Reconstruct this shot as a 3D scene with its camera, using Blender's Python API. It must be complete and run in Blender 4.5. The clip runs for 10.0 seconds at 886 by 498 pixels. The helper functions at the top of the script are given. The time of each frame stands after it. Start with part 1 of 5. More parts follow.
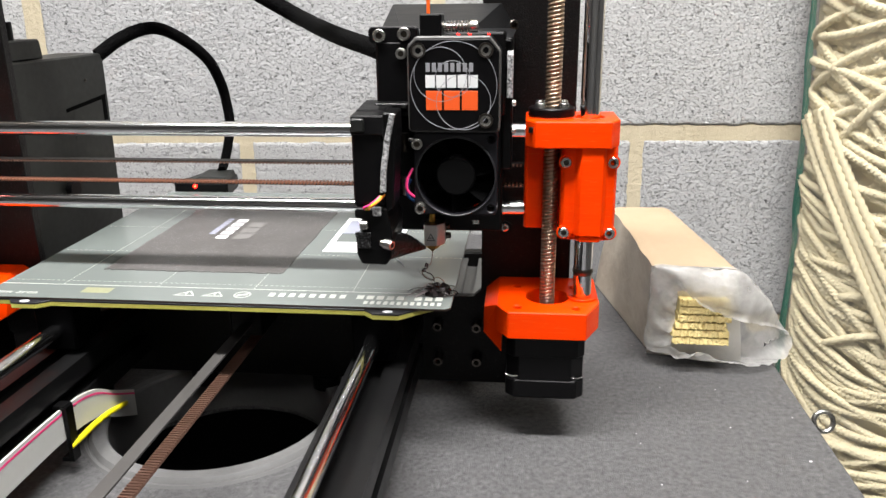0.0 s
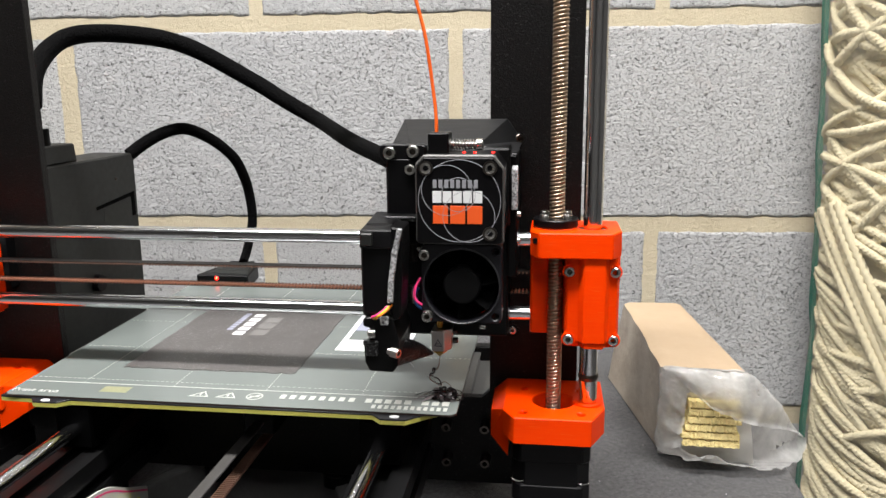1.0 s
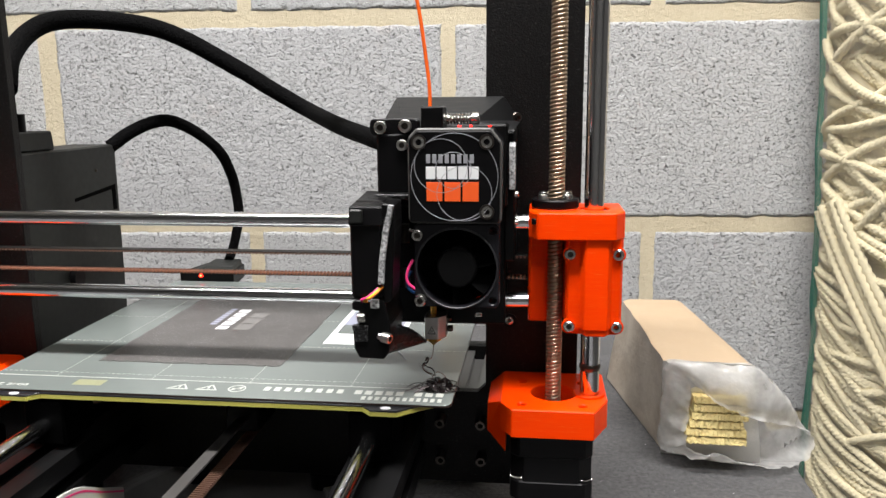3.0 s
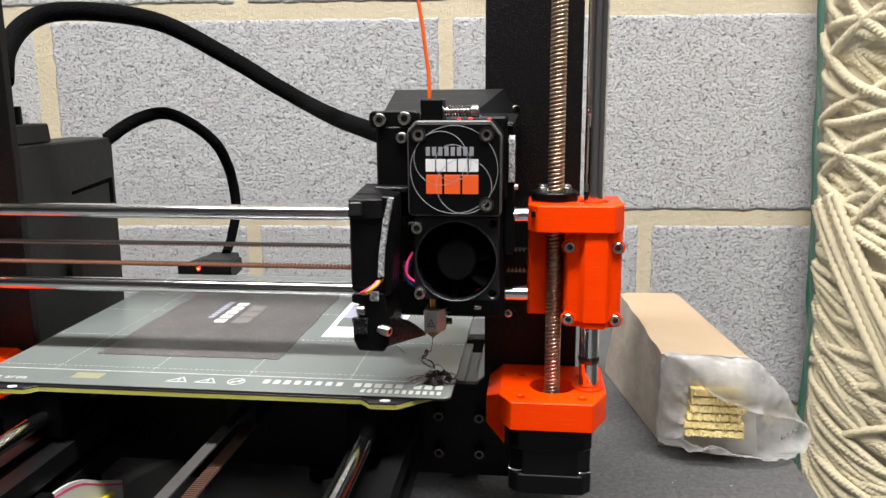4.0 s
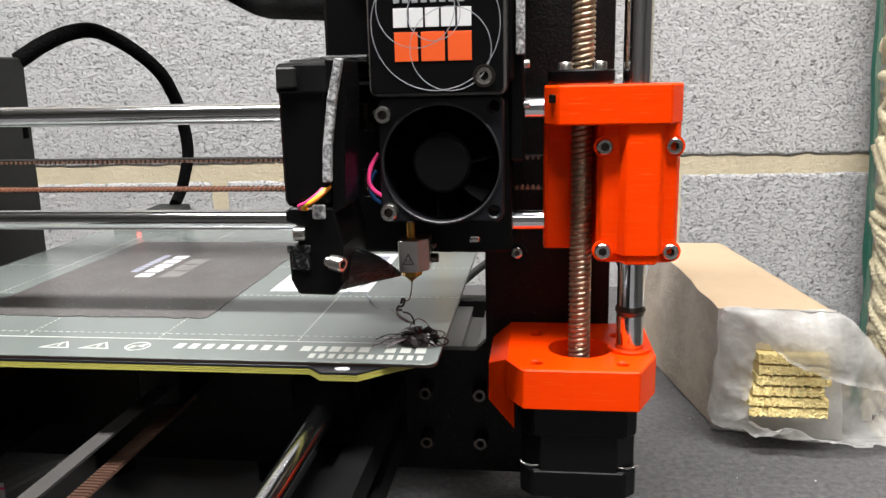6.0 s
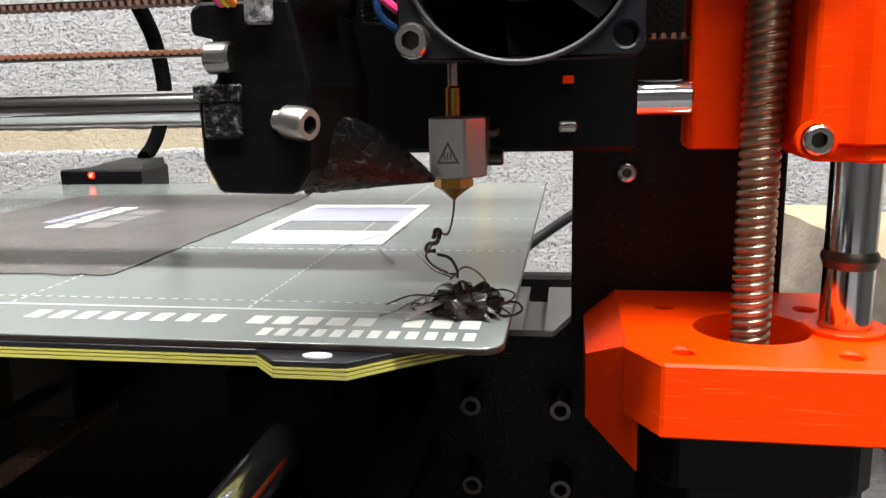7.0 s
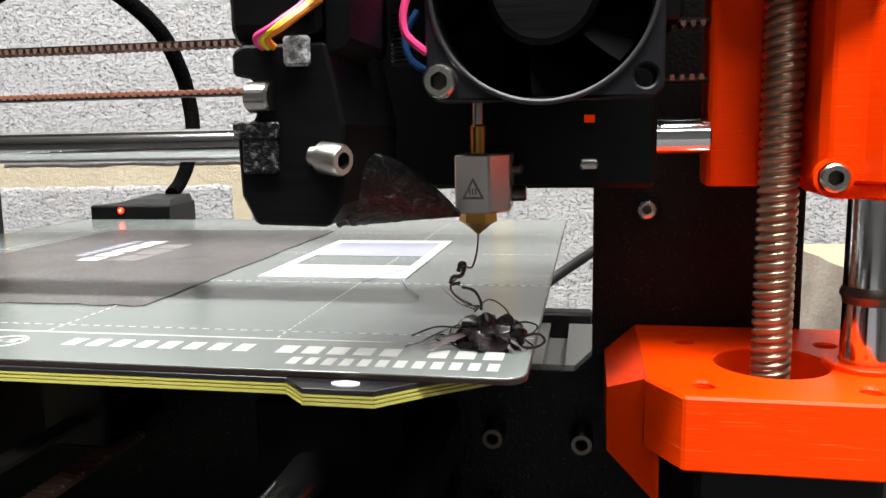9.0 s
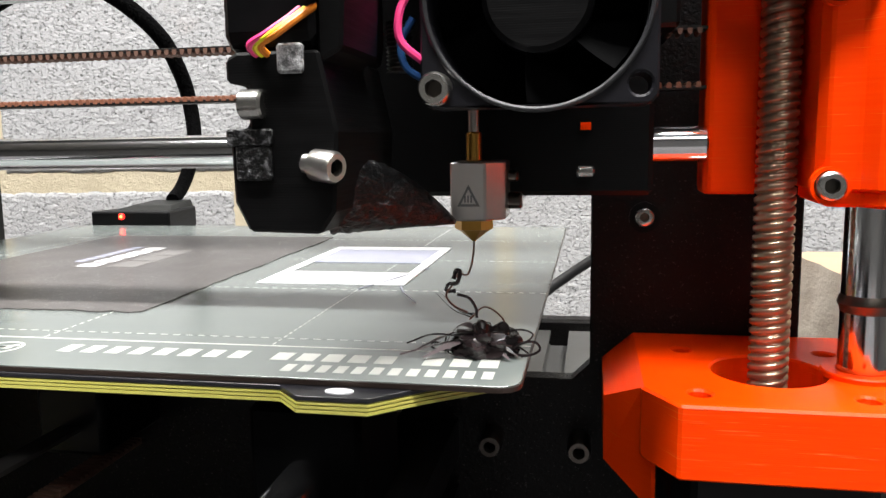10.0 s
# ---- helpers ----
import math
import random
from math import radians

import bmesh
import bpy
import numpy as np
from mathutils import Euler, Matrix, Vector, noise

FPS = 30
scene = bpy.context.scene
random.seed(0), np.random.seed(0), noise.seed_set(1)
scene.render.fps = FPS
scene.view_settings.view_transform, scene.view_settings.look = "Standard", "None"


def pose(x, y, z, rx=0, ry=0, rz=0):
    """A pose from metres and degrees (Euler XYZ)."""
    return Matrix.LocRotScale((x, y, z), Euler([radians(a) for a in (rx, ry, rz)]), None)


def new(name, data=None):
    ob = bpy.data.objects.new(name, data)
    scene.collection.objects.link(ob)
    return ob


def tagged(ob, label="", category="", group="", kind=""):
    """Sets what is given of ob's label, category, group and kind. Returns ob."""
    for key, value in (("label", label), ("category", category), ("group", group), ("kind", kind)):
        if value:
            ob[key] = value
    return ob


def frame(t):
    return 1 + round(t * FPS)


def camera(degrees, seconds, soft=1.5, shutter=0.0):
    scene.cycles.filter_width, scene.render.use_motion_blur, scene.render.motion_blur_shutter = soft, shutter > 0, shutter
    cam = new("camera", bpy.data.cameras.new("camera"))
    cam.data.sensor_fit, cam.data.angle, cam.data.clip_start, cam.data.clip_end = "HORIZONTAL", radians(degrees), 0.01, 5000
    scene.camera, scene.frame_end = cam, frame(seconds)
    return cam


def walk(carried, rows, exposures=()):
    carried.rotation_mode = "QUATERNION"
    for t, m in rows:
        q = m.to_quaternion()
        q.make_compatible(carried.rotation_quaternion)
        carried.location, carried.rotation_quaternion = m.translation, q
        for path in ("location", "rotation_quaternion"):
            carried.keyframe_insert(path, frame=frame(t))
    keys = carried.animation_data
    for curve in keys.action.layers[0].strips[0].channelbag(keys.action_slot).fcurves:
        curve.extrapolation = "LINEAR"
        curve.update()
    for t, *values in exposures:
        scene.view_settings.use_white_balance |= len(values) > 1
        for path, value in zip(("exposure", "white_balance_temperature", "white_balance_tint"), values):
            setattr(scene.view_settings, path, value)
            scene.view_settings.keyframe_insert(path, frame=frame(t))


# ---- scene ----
cam = camera(59.52, 10.0)
ROWS = [
    (0, 0.0009, -0.3871, 0.2312, 5.77, -17.44, 0.54),
    (0.5, 0.0091, -0.3927, 0.2559, 7.42, -14.10, 0.57),
    (1, 0.0111, -0.3932, 0.2519, 7.67, -12.13, 0.57),
    (1.5, 0.0085, -0.3888, 0.2456, 7.57, -11.26, 0.49),
    (2, 0.0088, -0.3819, 0.2375, 7.43, -10.83, 0.47),
    (2.5, 0.0081, -0.3765, 0.2319, 7.23, -10.75, 0.50),
    (4, 0.0054, -0.3767, 0.2296, 6.70, -11.29, 0.42),
    (4.5, 0.0044, -0.3782, 0.2291, 6.63, -11.39, 0.40),
    (5, 0.0053, -0.3729, 0.2224, 6.50, -11.50, 0.57),
    (5.5, 0.0065, -0.3479, 0.2159, 6.39, -11.77, 0.82),
    (6, 0.0005, -0.2702, 0.1784, 6.88, -12.17, 1.23),
    (6.2, -0.0131, -0.2119, 0.1570, 7.20, -12.36, 1.12),
    (7.3, -0.0236, -0.1509, 0.1274, 9.67, -10.67, 1.30),
    (7.5, -0.0248, -0.1519, 0.1268, 9.81, -10.22, 1.24),
    (8, -0.0236, -0.1511, 0.1271, 10.17, -9.42, 1.22),
    (8.5, -0.0234, -0.1531, 0.1272, 10.42, -8.91, 1.22),
    (9, -0.0227, -0.1567, 0.1284, 10.58, -8.50, 1.08),
    (9.5, -0.0217, -0.1567, 0.1276, 10.73, -8.23, 0.99),
    (10, -0.0213, -0.1561, 0.1285, 10.82, -8.02, 0.97),
]
walk(cam, [(t, pose(x, y, z, 90 + pitch, roll, yaw)) for t, x, y, z, yaw, pitch, roll in ROWS],
     exposures=[(0, 0.25), (0.5, 0.14), (1.0, 0.0), (5.5, 0.0), (6.2, 0.22), (7.3, 0.42), (10, 0.46)])

# ---- light ----
world = bpy.data.worlds.new("world")
scene.world = world
world.use_nodes = True
world.node_tree.nodes["Background"].inputs[0].default_value = (1.0, 0.96, 0.9, 1)
world.node_tree.nodes["Background"].inputs[1].default_value = 0.3


def area_lamp(name, x, y, z, sx, sy, watts, colour):
    lamp = bpy.data.lights.new(name, "AREA")
    lamp.shape, lamp.size, lamp.size_y, lamp.energy, lamp.color = "RECTANGLE", sx, sy, watts, colour
    ob = new(name, lamp)
    ob.location = (x, y, z)
    return ob


# neither lamp is in view; this one is placed by the fall of shadows
area_lamp("lamp_over_table", -0.05, -0.36, 1.53, 1.5, 0.16, 71, (1.0, 0.985, 0.972))
# added fill light with no known source
area_lamp("fill_lamp_over_room", 0.5, -1.5, 1.53, 1.5, 0.30, 5, (1.0, 0.985, 0.972))


# ---- materials ----
def material(name, base, rough=0.5, metal=0.0, spec=0.5, coat=0.0):
    m = bpy.data.materials.new(name)
    m.use_nodes = True
    p = m.node_tree.nodes["Principled BSDF"]
    p.inputs["Base Color"].default_value = (*base, 1)
    p.inputs["Roughness"].default_value = rough
    p.inputs["Metallic"].default_value = metal
    p.inputs["Specular IOR Level"].default_value = spec
    p.inputs["Coat Weight"].default_value = coat
    return m


def node(m, kind, **values):
    n = m.node_tree.nodes.new(kind)
    for key, value in values.items():
        n.inputs[key].default_value = value
    return n


def link(m, a, b):
    m.node_tree.links.new(a, b)


def coords(m, scale=(1, 1, 1)):
    c = m.node_tree.nodes.new("ShaderNodeTexCoord")
    mp = node(m, "ShaderNodeMapping", Scale=scale)
    link(m, c.outputs["Object"], mp.inputs["Vector"])
    return mp.outputs["Vector"]


def noise_tex(m, vec, scale, detail=4.0, rough=0.6):
    n = node(m, "ShaderNodeTexNoise", Scale=scale, Detail=detail, Roughness=rough)
    link(m, vec, n.inputs["Vector"])
    return n.outputs["Fac"]


def ramp(m, fac, stops):
    r = m.node_tree.nodes.new("ShaderNodeValToRGB")
    while len(r.color_ramp.elements) < len(stops):
        r.color_ramp.elements.new(0.5)
    for e, (pos, col) in zip(r.color_ramp.elements, stops):
        e.position, e.color = pos, (*col, 1) if len(col) == 3 else col
    link(m, fac, r.inputs["Fac"])
    return r.outputs["Color"]


def mix(m, fac, a, b, kind="MIX"):
    x = m.node_tree.nodes.new("ShaderNodeMix")
    x.data_type, x.blend_type = "RGBA", kind
    for sock, val in ((x.inputs[0], fac), (x.inputs[6], a), (x.inputs[7], b)):
        if isinstance(val, (float, int)):
            sock.default_value = val
        elif isinstance(val, tuple):
            sock.default_value = (*val, 1)
        else:
            link(m, val, sock)
    return x.outputs[2]


def bump(m, height, strength, dist):
    b = node(m, "ShaderNodeBump", Strength=strength, Distance=dist)
    link(m, height, b.inputs["Height"])
    link(m, b.outputs["Normal"], m.node_tree.nodes["Principled BSDF"].inputs["Normal"])


def setcol(m, sock):
    link(m, sock, m.node_tree.nodes["Principled BSDF"].inputs["Base Color"])


def setrough(m, fac, lo, hi):
    r = node(m, "ShaderNodeMapRange")
    r.inputs["To Min"].default_value, r.inputs["To Max"].default_value = lo, hi
    link(m, fac, r.inputs["Value"])
    link(m, r.outputs["Result"], m.node_tree.nodes["Principled BSDF"].inputs["Roughness"])


def printed(name, dark, light, rough, pitch=0.0004, spec=0.5, worn=None):
    """Plastic printed in layers along z; worn is the colour of painted highlight streaks."""
    m = material(name, light, rough, 0.0, spec)
    v = coords(m)
    w = m.node_tree.nodes.new("ShaderNodeTexWave")
    w.wave_type, w.bands_direction = "BANDS", "Z"
    w.inputs["Scale"].default_value, w.inputs["Distortion"].default_value = 0.314 / pitch, 0.6
    link(m, v, w.inputs["Vector"])
    streak = noise_tex(m, coords(m, (60, 60, 1500)), 1.0, 3)
    col = mix(m, streak, dark, light)
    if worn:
        # pale streaks along the layers: highlights put into the colour of upright faces
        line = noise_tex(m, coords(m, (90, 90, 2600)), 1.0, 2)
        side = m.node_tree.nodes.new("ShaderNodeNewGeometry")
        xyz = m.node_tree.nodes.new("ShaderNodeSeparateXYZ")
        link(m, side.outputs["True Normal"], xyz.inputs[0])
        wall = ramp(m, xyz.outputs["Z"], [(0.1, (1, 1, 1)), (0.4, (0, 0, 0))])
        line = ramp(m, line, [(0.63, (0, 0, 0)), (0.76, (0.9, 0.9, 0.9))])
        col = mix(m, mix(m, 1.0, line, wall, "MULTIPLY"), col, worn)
    setcol(m, col)
    setrough(m, streak, rough - 0.1, rough + 0.15)
    bump(m, mix(m, 0.7, w.outputs["Color"], streak), 0.28, 0.00010)
    return m


def grained(name, a, b, rough, scale, relief, metal=0.0, spread=0.15, spec=0.5):
    m = material(name, a, rough, metal, spec)
    v = coords(m)
    n = noise_tex(m, v, scale, 6, 0.7)
    big = noise_tex(m, v, scale / 14, 3)
    setcol(m, mix(m, mix(m, 0.5, n, big), a, b))
    setrough(m, big, max(0.02, rough - spread), rough + spread)
    bump(m, n, 0.5, relief)
    return m


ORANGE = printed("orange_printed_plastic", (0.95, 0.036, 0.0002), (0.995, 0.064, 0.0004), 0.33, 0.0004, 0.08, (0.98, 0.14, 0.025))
BLACK = printed("black_printed_plastic", (0.0016, 0.0016, 0.0017), (0.0036, 0.0035, 0.0037), 0.36, 0.0004, 0.16)
def flecked(name, dark, light, lo, hi, scale, relief, stretch=(1, 1, 1), rough=0.3):
    """Rough plastic, dark in its hollows; pale high spots stand for scuffs and painted glints."""
    m = material(name, dark, rough, 0.0, 0.4)
    v = coords(m, stretch)
    n = noise_tex(m, v, scale, 3, 0.6)
    high = ramp(m, n, [(lo, (0, 0, 0)), (hi, (1, 1, 1))])
    setcol(m, mix(m, high, dark, light))
    setrough(m, n, rough - 0.1, rough + 0.2)
    bump(m, n, 0.9, relief)
    return m


# the pale flecks paint glints of the rough surface, with some wear
BLACK_ROUGH = flecked("rough_black_plastic", (0.0015, 0.0015, 0.0016), (0.10, 0.10, 0.105), 0.60, 0.74, 620, 0.0012, (0.5, 0.5, 1))
MOULDED = grained("moulded_black_plastic", (0.0020, 0.0019, 0.0022), (0.0042, 0.0040, 0.0044), 0.32, 2500, 0.00003, 0.0, 0.1, 0.16)
FANPL = grained("grey_black_fan_plastic", (0.0055, 0.0054, 0.0068), (0.0135, 0.013, 0.0162), 0.34, 700, 0.0001, 0.0, 0.12, 0.24)
FANRIM = grained("dark_grey_fan_rim", (0.007, 0.007, 0.0085), (0.016, 0.016, 0.0185), 0.5, 1500, 0.00004)
BOXBLACK = grained("satin_dark_plastic", (0.0068, 0.0074, 0.0066), (0.0120, 0.0128, 0.0114), 0.5, 3000, 0.00004, 0.0, 0.12, 0.4)
FRAME = material("black_powder_coat", (0.003, 0.0025, 0.0025), 0.42, 0.0, 0.22)
_v = coords(FRAME)
_n = noise_tex(FRAME, _v, 900, 3, 0.6)
# sparse pale specks: the sparkle of the coat painted into its colour
_k = ramp(FRAME, noise_tex(FRAME, _v, 1500, 2, 0.5), [(0.66, (0, 0, 0)), (0.72, (1, 1, 1))])
setcol(FRAME, mix(FRAME, _k, mix(FRAME, _n, (0.002, 0.0017, 0.0017), (0.006, 0.005, 0.005)), (0.05, 0.047, 0.045)))
bump(FRAME, _n, 0.6, 0.0006)
ANOD = grained("black_anodised_aluminium", (0.004, 0.004, 0.0043), (0.009, 0.0088, 0.009), 0.36, 900, 0.00002, 0.1, 0.1, 0.3)
# rear bars: the black aluminium made grey, light from above put into the colour
LITBAR = grained("lit_black_aluminium", (0.10, 0.098, 0.095), (0.19, 0.186, 0.18), 0.45, 300, 0.00003, 0.2, 0.1)
CHROME = grained("polished_steel_rod", (0.72, 0.72, 0.74), (0.82, 0.82, 0.84), 0.13, 160, 0.000004, 1.0, 0.03)
GUIDE = grained("ground_steel_rod", (0.78, 0.78, 0.81), (0.88, 0.88, 0.90), 0.16, 160, 0.000004, 1.0, 0.05)
STEEL = grained("steel_screw", (0.50, 0.49, 0.46), (0.70, 0.68, 0.64), 0.27, 700, 0.00002, 1.0, 0.08)
DARKSTEEL = grained("dark_steel_screw", (0.07, 0.06, 0.052), (0.17, 0.15, 0.135), 0.3, 500, 0.00002, 1.0, 0.08)
LEAD = grained("oiled_lead_screw_steel", (0.33, 0.235, 0.155), (0.52, 0.405, 0.295), 0.35, 500, 0.00002, 0.9, 0.08)
BRASS = grained("brass", (0.50, 0.25, 0.05), (0.72, 0.42, 0.10), 0.3, 500, 0.00003, 1.0, 0.1)
NICKEL = grained("nickel_plated_copper", (0.74, 0.69, 0.66), (0.84, 0.80, 0.78), 0.27, 200, 0.00002, 1.0, 0.08)
CROSSBELT = grained("worn_black_belt_edge", (0.004, 0.0036, 0.0034), (0.012, 0.0105, 0.0095), 0.5, 900, 0.00004, 0.0, 0.1, 0.25)
BELT = grained("black_belt_rubber", (0.03, 0.028, 0.026), (0.075, 0.07, 0.068), 0.5, 900, 0.00004)
COPPER_TOOTH = grained("copper_brown_belt_teeth", (0.15, 0.055, 0.03), (0.32, 0.13, 0.075), 0.5, 900, 0.00004)
BELT_TOOTH = grained("brown_belt_teeth", (0.10, 0.05, 0.034), (0.20, 0.105, 0.075), 0.6, 900, 0.00004)
SLEEVE = material("braided_cable_sleeve", (0.003, 0.003, 0.003), 0.7, 0.0, 0.03)
_v = coords(SLEEVE)
_ck = node(SLEEVE, "ShaderNodeTexVoronoi", Scale=820)
link(SLEEVE, _v, _ck.inputs["Vector"])
_n = noise_tex(SLEEVE, _v, 90, 3)
bump(SLEEVE, mix(SLEEVE, 0.25, _ck.outputs["Distance"], _n), 0.9, 0.0009)
setcol(SLEEVE, mix(SLEEVE, _ck.outputs["Distance"], (0.0052, 0.0051, 0.0054), (0.0005, 0.0005, 0.0005)))
CABLE = grained("black_cable_rubber", (0.012, 0.012, 0.012), (0.024, 0.024, 0.024), 0.4, 600, 0.00003)
COAT = material("grey_green_coated_steel", (0.155, 0.175, 0.165), 0.24, 0.0, 0.6)
_v = coords(COAT)
_f = noise_tex(COAT, _v, 1800, 5, 0.7)
_s = noise_tex(COAT, _v, 22, 4)
setcol(COAT, mix(COAT, _s, (0.142, 0.160, 0.152), (0.172, 0.192, 0.182)))
setrough(COAT, _s, 0.14, 0.26)
bump(COAT, _f, 0.10, 0.00004)
SHEET_EDGE = material("brown_steel_edge", (0.07, 0.05, 0.042), 0.36, 0.7)
FR4 = grained("yellow_green_fibreglass_edge", (0.45, 0.42, 0.07), (0.62, 0.58, 0.15), 0.45, 900, 0.00004)
PCB_TOP = grained("black_circuit_board", (0.008, 0.008, 0.010), (0.016, 0.016, 0.02), 0.35, 900, 0.00002)
INK = material("pale_printed_ink", (0.50, 0.51, 0.47), 0.45)
INK_DIM = grained("worn_olive_ink", (0.04, 0.045, 0.02), (0.40, 0.40, 0.24), 0.5, 700, 0.00002)
LOGO_GREY = material("grey_label_ink", (0.27, 0.27, 0.29), 0.5)
LOGO_WHITE = material("white_label_ink", (0.74, 0.74, 0.74), 0.5)
LOGO_ORANGE = material("orange_label_ink", (0.82, 0.10, 0.012), 0.5)
WHITE = grained("white_printed_layer", (0.76, 0.76, 0.79), (0.84, 0.84, 0.86), 0.4, 1200, 0.00004)
LILAC = grained("lilac_printed_layer", (0.30, 0.31, 0.40), (0.36, 0.37, 0.46), 0.4, 1200, 0.00004)
DARKPRINT = material("dark_brown_printed_layer", (0.06, 0.05, 0.047), 0.36)
_v = coords(DARKPRINT)
_n = noise_tex(DARKPRINT, coords(DARKPRINT, (1, 1, 1)), 380, 6, 0.75)
_b = noise_tex(DARKPRINT, _v, 30, 3)
setcol(DARKPRINT, mix(DARKPRINT, ramp(DARKPRINT, _n, [(0.35, (0, 0, 0)), (0.75, (1, 1, 1))]), (0.072, 0.064, 0.060), (0.175, 0.158, 0.148)))
_k = ramp(DARKPRINT, noise_tex(DARKPRINT, _v, 1100, 2, 0.5), [(0.64, (0, 0, 0)), (0.69, (1, 1, 1))])
_k = mix(DARKPRINT, ramp(DARKPRINT, _b, [(0.4, (0, 0, 0)), (0.65, (1, 1, 1))]), _k, (0.0, 0.0, 0.0))
setcol(DARKPRINT, mix(DARKPRINT, _k, mix(DARKPRINT, _n, (0.038, 0.035, 0.034), (0.128, 0.119, 0.115)), (0.46, 0.45, 0.44)))
setrough(DARKPRINT, _b, 0.22, 0.42)
bump(DARKPRINT, _n, 0.35, 0.0002)
PRINT_DIM = grained("dim_grey_printed_layer", (0.13, 0.125, 0.12), (0.2, 0.19, 0.185), 0.45, 900, 0.00004)
GOO = material("melted_dark_filament", (0.020, 0.013, 0.014), 0.26)
GOO_THIN = grained("thin_smeared_filament", (0.075, 0.055, 0.058), (0.19, 0.155, 0.16), 0.3, 900, 0.0001)
GOO_WARM = material("red_brown_filament_string", (0.10, 0.035, 0.022), 0.3)
FILAMENT = material("orange_filament", (0.85, 0.12, 0.01), 0.35)
PINK = material("pink_wire", (0.85, 0.05, 0.22), 0.4)
YELLOW = material("yellow_wire", (0.80, 0.70, 0.01), 0.4)
WIRE_ORANGE = material("orange_wire", (0.85, 0.25, 0.02), 0.4)
BLUE = material("blue_wire", (0.02, 0.10, 0.30), 0.4)
RIBBON = grained("white_ribbon_cable", (0.50, 0.50, 0.47), (0.62, 0.62, 0.59), 0.5, 260, 0.00005)
LED = material("red_led", (0.4, 0.01, 0.006), 0.3)
_p = LED.node_tree.nodes["Principled BSDF"]
_p.inputs["Emission Color"].default_value = (1.0, 0.01, 0.006, 1)
_p.inputs["Emission Strength"].default_value = 5
LED_HOT = material("bright_led_die", (1.0, 0.3, 0.1), 0.3)
_p = LED_HOT.node_tree.nodes["Principled BSDF"]
_p.inputs["Emission Color"].default_value = (1.0, 0.28, 0.06, 1)
_p.inputs["Emission Strength"].default_value = 3

BLOCK = material("grey_concrete_block", (0.4, 0.4, 0.4), 0.92)
_v = coords(BLOCK)
_info = BLOCK.node_tree.nodes.new("ShaderNodeObjectInfo")
_off = BLOCK.node_tree.nodes.new("ShaderNodeVectorMath")
_off.operation = "MULTIPLY_ADD"
_off.inputs[1].default_value = (1, 1, 1)
link(BLOCK, _v, _off.inputs[0])
link(BLOCK, _info.outputs["Random"], _off.inputs[2])
_v = _off.outputs["Vector"]
_wide = node(BLOCK, "ShaderNodeMapping", Scale=(0.85, 1, 1.1))
link(BLOCK, _v, _wide.inputs["Vector"])
_wide = _wide.outputs["Vector"]
_fine = noise_tex(BLOCK, _v, 900, 4, 0.65)
_grain = node(BLOCK, "ShaderNodeTexVoronoi", Scale=420)
link(BLOCK, _wide, _grain.inputs["Vector"])
_lump = ramp(BLOCK, _grain.outputs["Distance"], [(0.05, (1, 1, 1)), (0.75, (0, 0, 0))])
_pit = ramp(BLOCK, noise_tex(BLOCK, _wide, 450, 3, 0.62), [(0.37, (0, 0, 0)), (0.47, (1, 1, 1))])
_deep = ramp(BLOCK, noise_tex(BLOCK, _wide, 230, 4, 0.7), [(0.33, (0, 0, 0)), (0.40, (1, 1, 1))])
_cloud = noise_tex(BLOCK, _v, 9, 4)
_c = mix(BLOCK, _fine, (0.37, 0.372, 0.374), (0.58, 0.577, 0.573))
_c = mix(BLOCK, mix(BLOCK, 1.0, _cloud, (0.5, 0.5, 0.5), "MULTIPLY"), _c, (0.43, 0.428, 0.427))
_stain = ramp(BLOCK, noise_tex(BLOCK, _v, 21, 3, 0.6), [(0.62, (0, 0, 0)), (0.78, (0.35, 0.35, 0.35))])
_c = mix(BLOCK, _stain, _c, (0.52, 0.43, 0.37))
# pits and deep hollows get their shade in the colour as well as relief
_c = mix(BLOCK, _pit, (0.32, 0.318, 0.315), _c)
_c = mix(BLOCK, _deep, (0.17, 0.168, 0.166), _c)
_tone = ramp(BLOCK, _info.outputs["Random"], [(0.0, (0.92, 0.92, 0.93)), (1.0, (1.0, 0.995, 0.985))])
setcol(BLOCK, mix(BLOCK, 1.0, _c, _tone, "MULTIPLY"))
_h = mix(BLOCK, 0.45, mix(BLOCK, 0.5, _lump, _fine), _pit)
bump(BLOCK, mix(BLOCK, 0.3, _h, _deep), 0.9, 0.0024)
MORTAR = material("cream_mortar", (0.55, 0.48, 0.34), 0.9)
_v = coords(MORTAR)
_n = noise_tex(MORTAR, _v, 260, 5, 0.7)
_b = noise_tex(MORTAR, _v, 14, 3)
setcol(MORTAR, mix(MORTAR, mix(MORTAR, 0.5, _n, _b), (0.42, 0.35, 0.235), (0.66, 0.585, 0.43)))
bump(MORTAR, _n, 0.8, 0.002)
TABLE = material("speckled_dark_plastic", (0.05, 0.05, 0.052), 0.55)
_v = coords(TABLE)
_n = ramp(TABLE, noise_tex(TABLE, _v, 330, 6, 0.8), [(0.38, (0, 0, 0)), (0.64, (1, 1, 1))])
_s = ramp(TABLE, noise_tex(TABLE, _v, 14, 6, 0.7), [(0.3, (0, 0, 0)), (0.7, (1, 1, 1))])
_d = ramp(TABLE, noise_tex(TABLE, _v, 330, 4, 0.6), [(0.64, (0, 0, 0)), (0.78, (1, 1, 1))])
_c = mix(TABLE, _n, (0.030, 0.030, 0.032), (0.150, 0.147, 0.148))
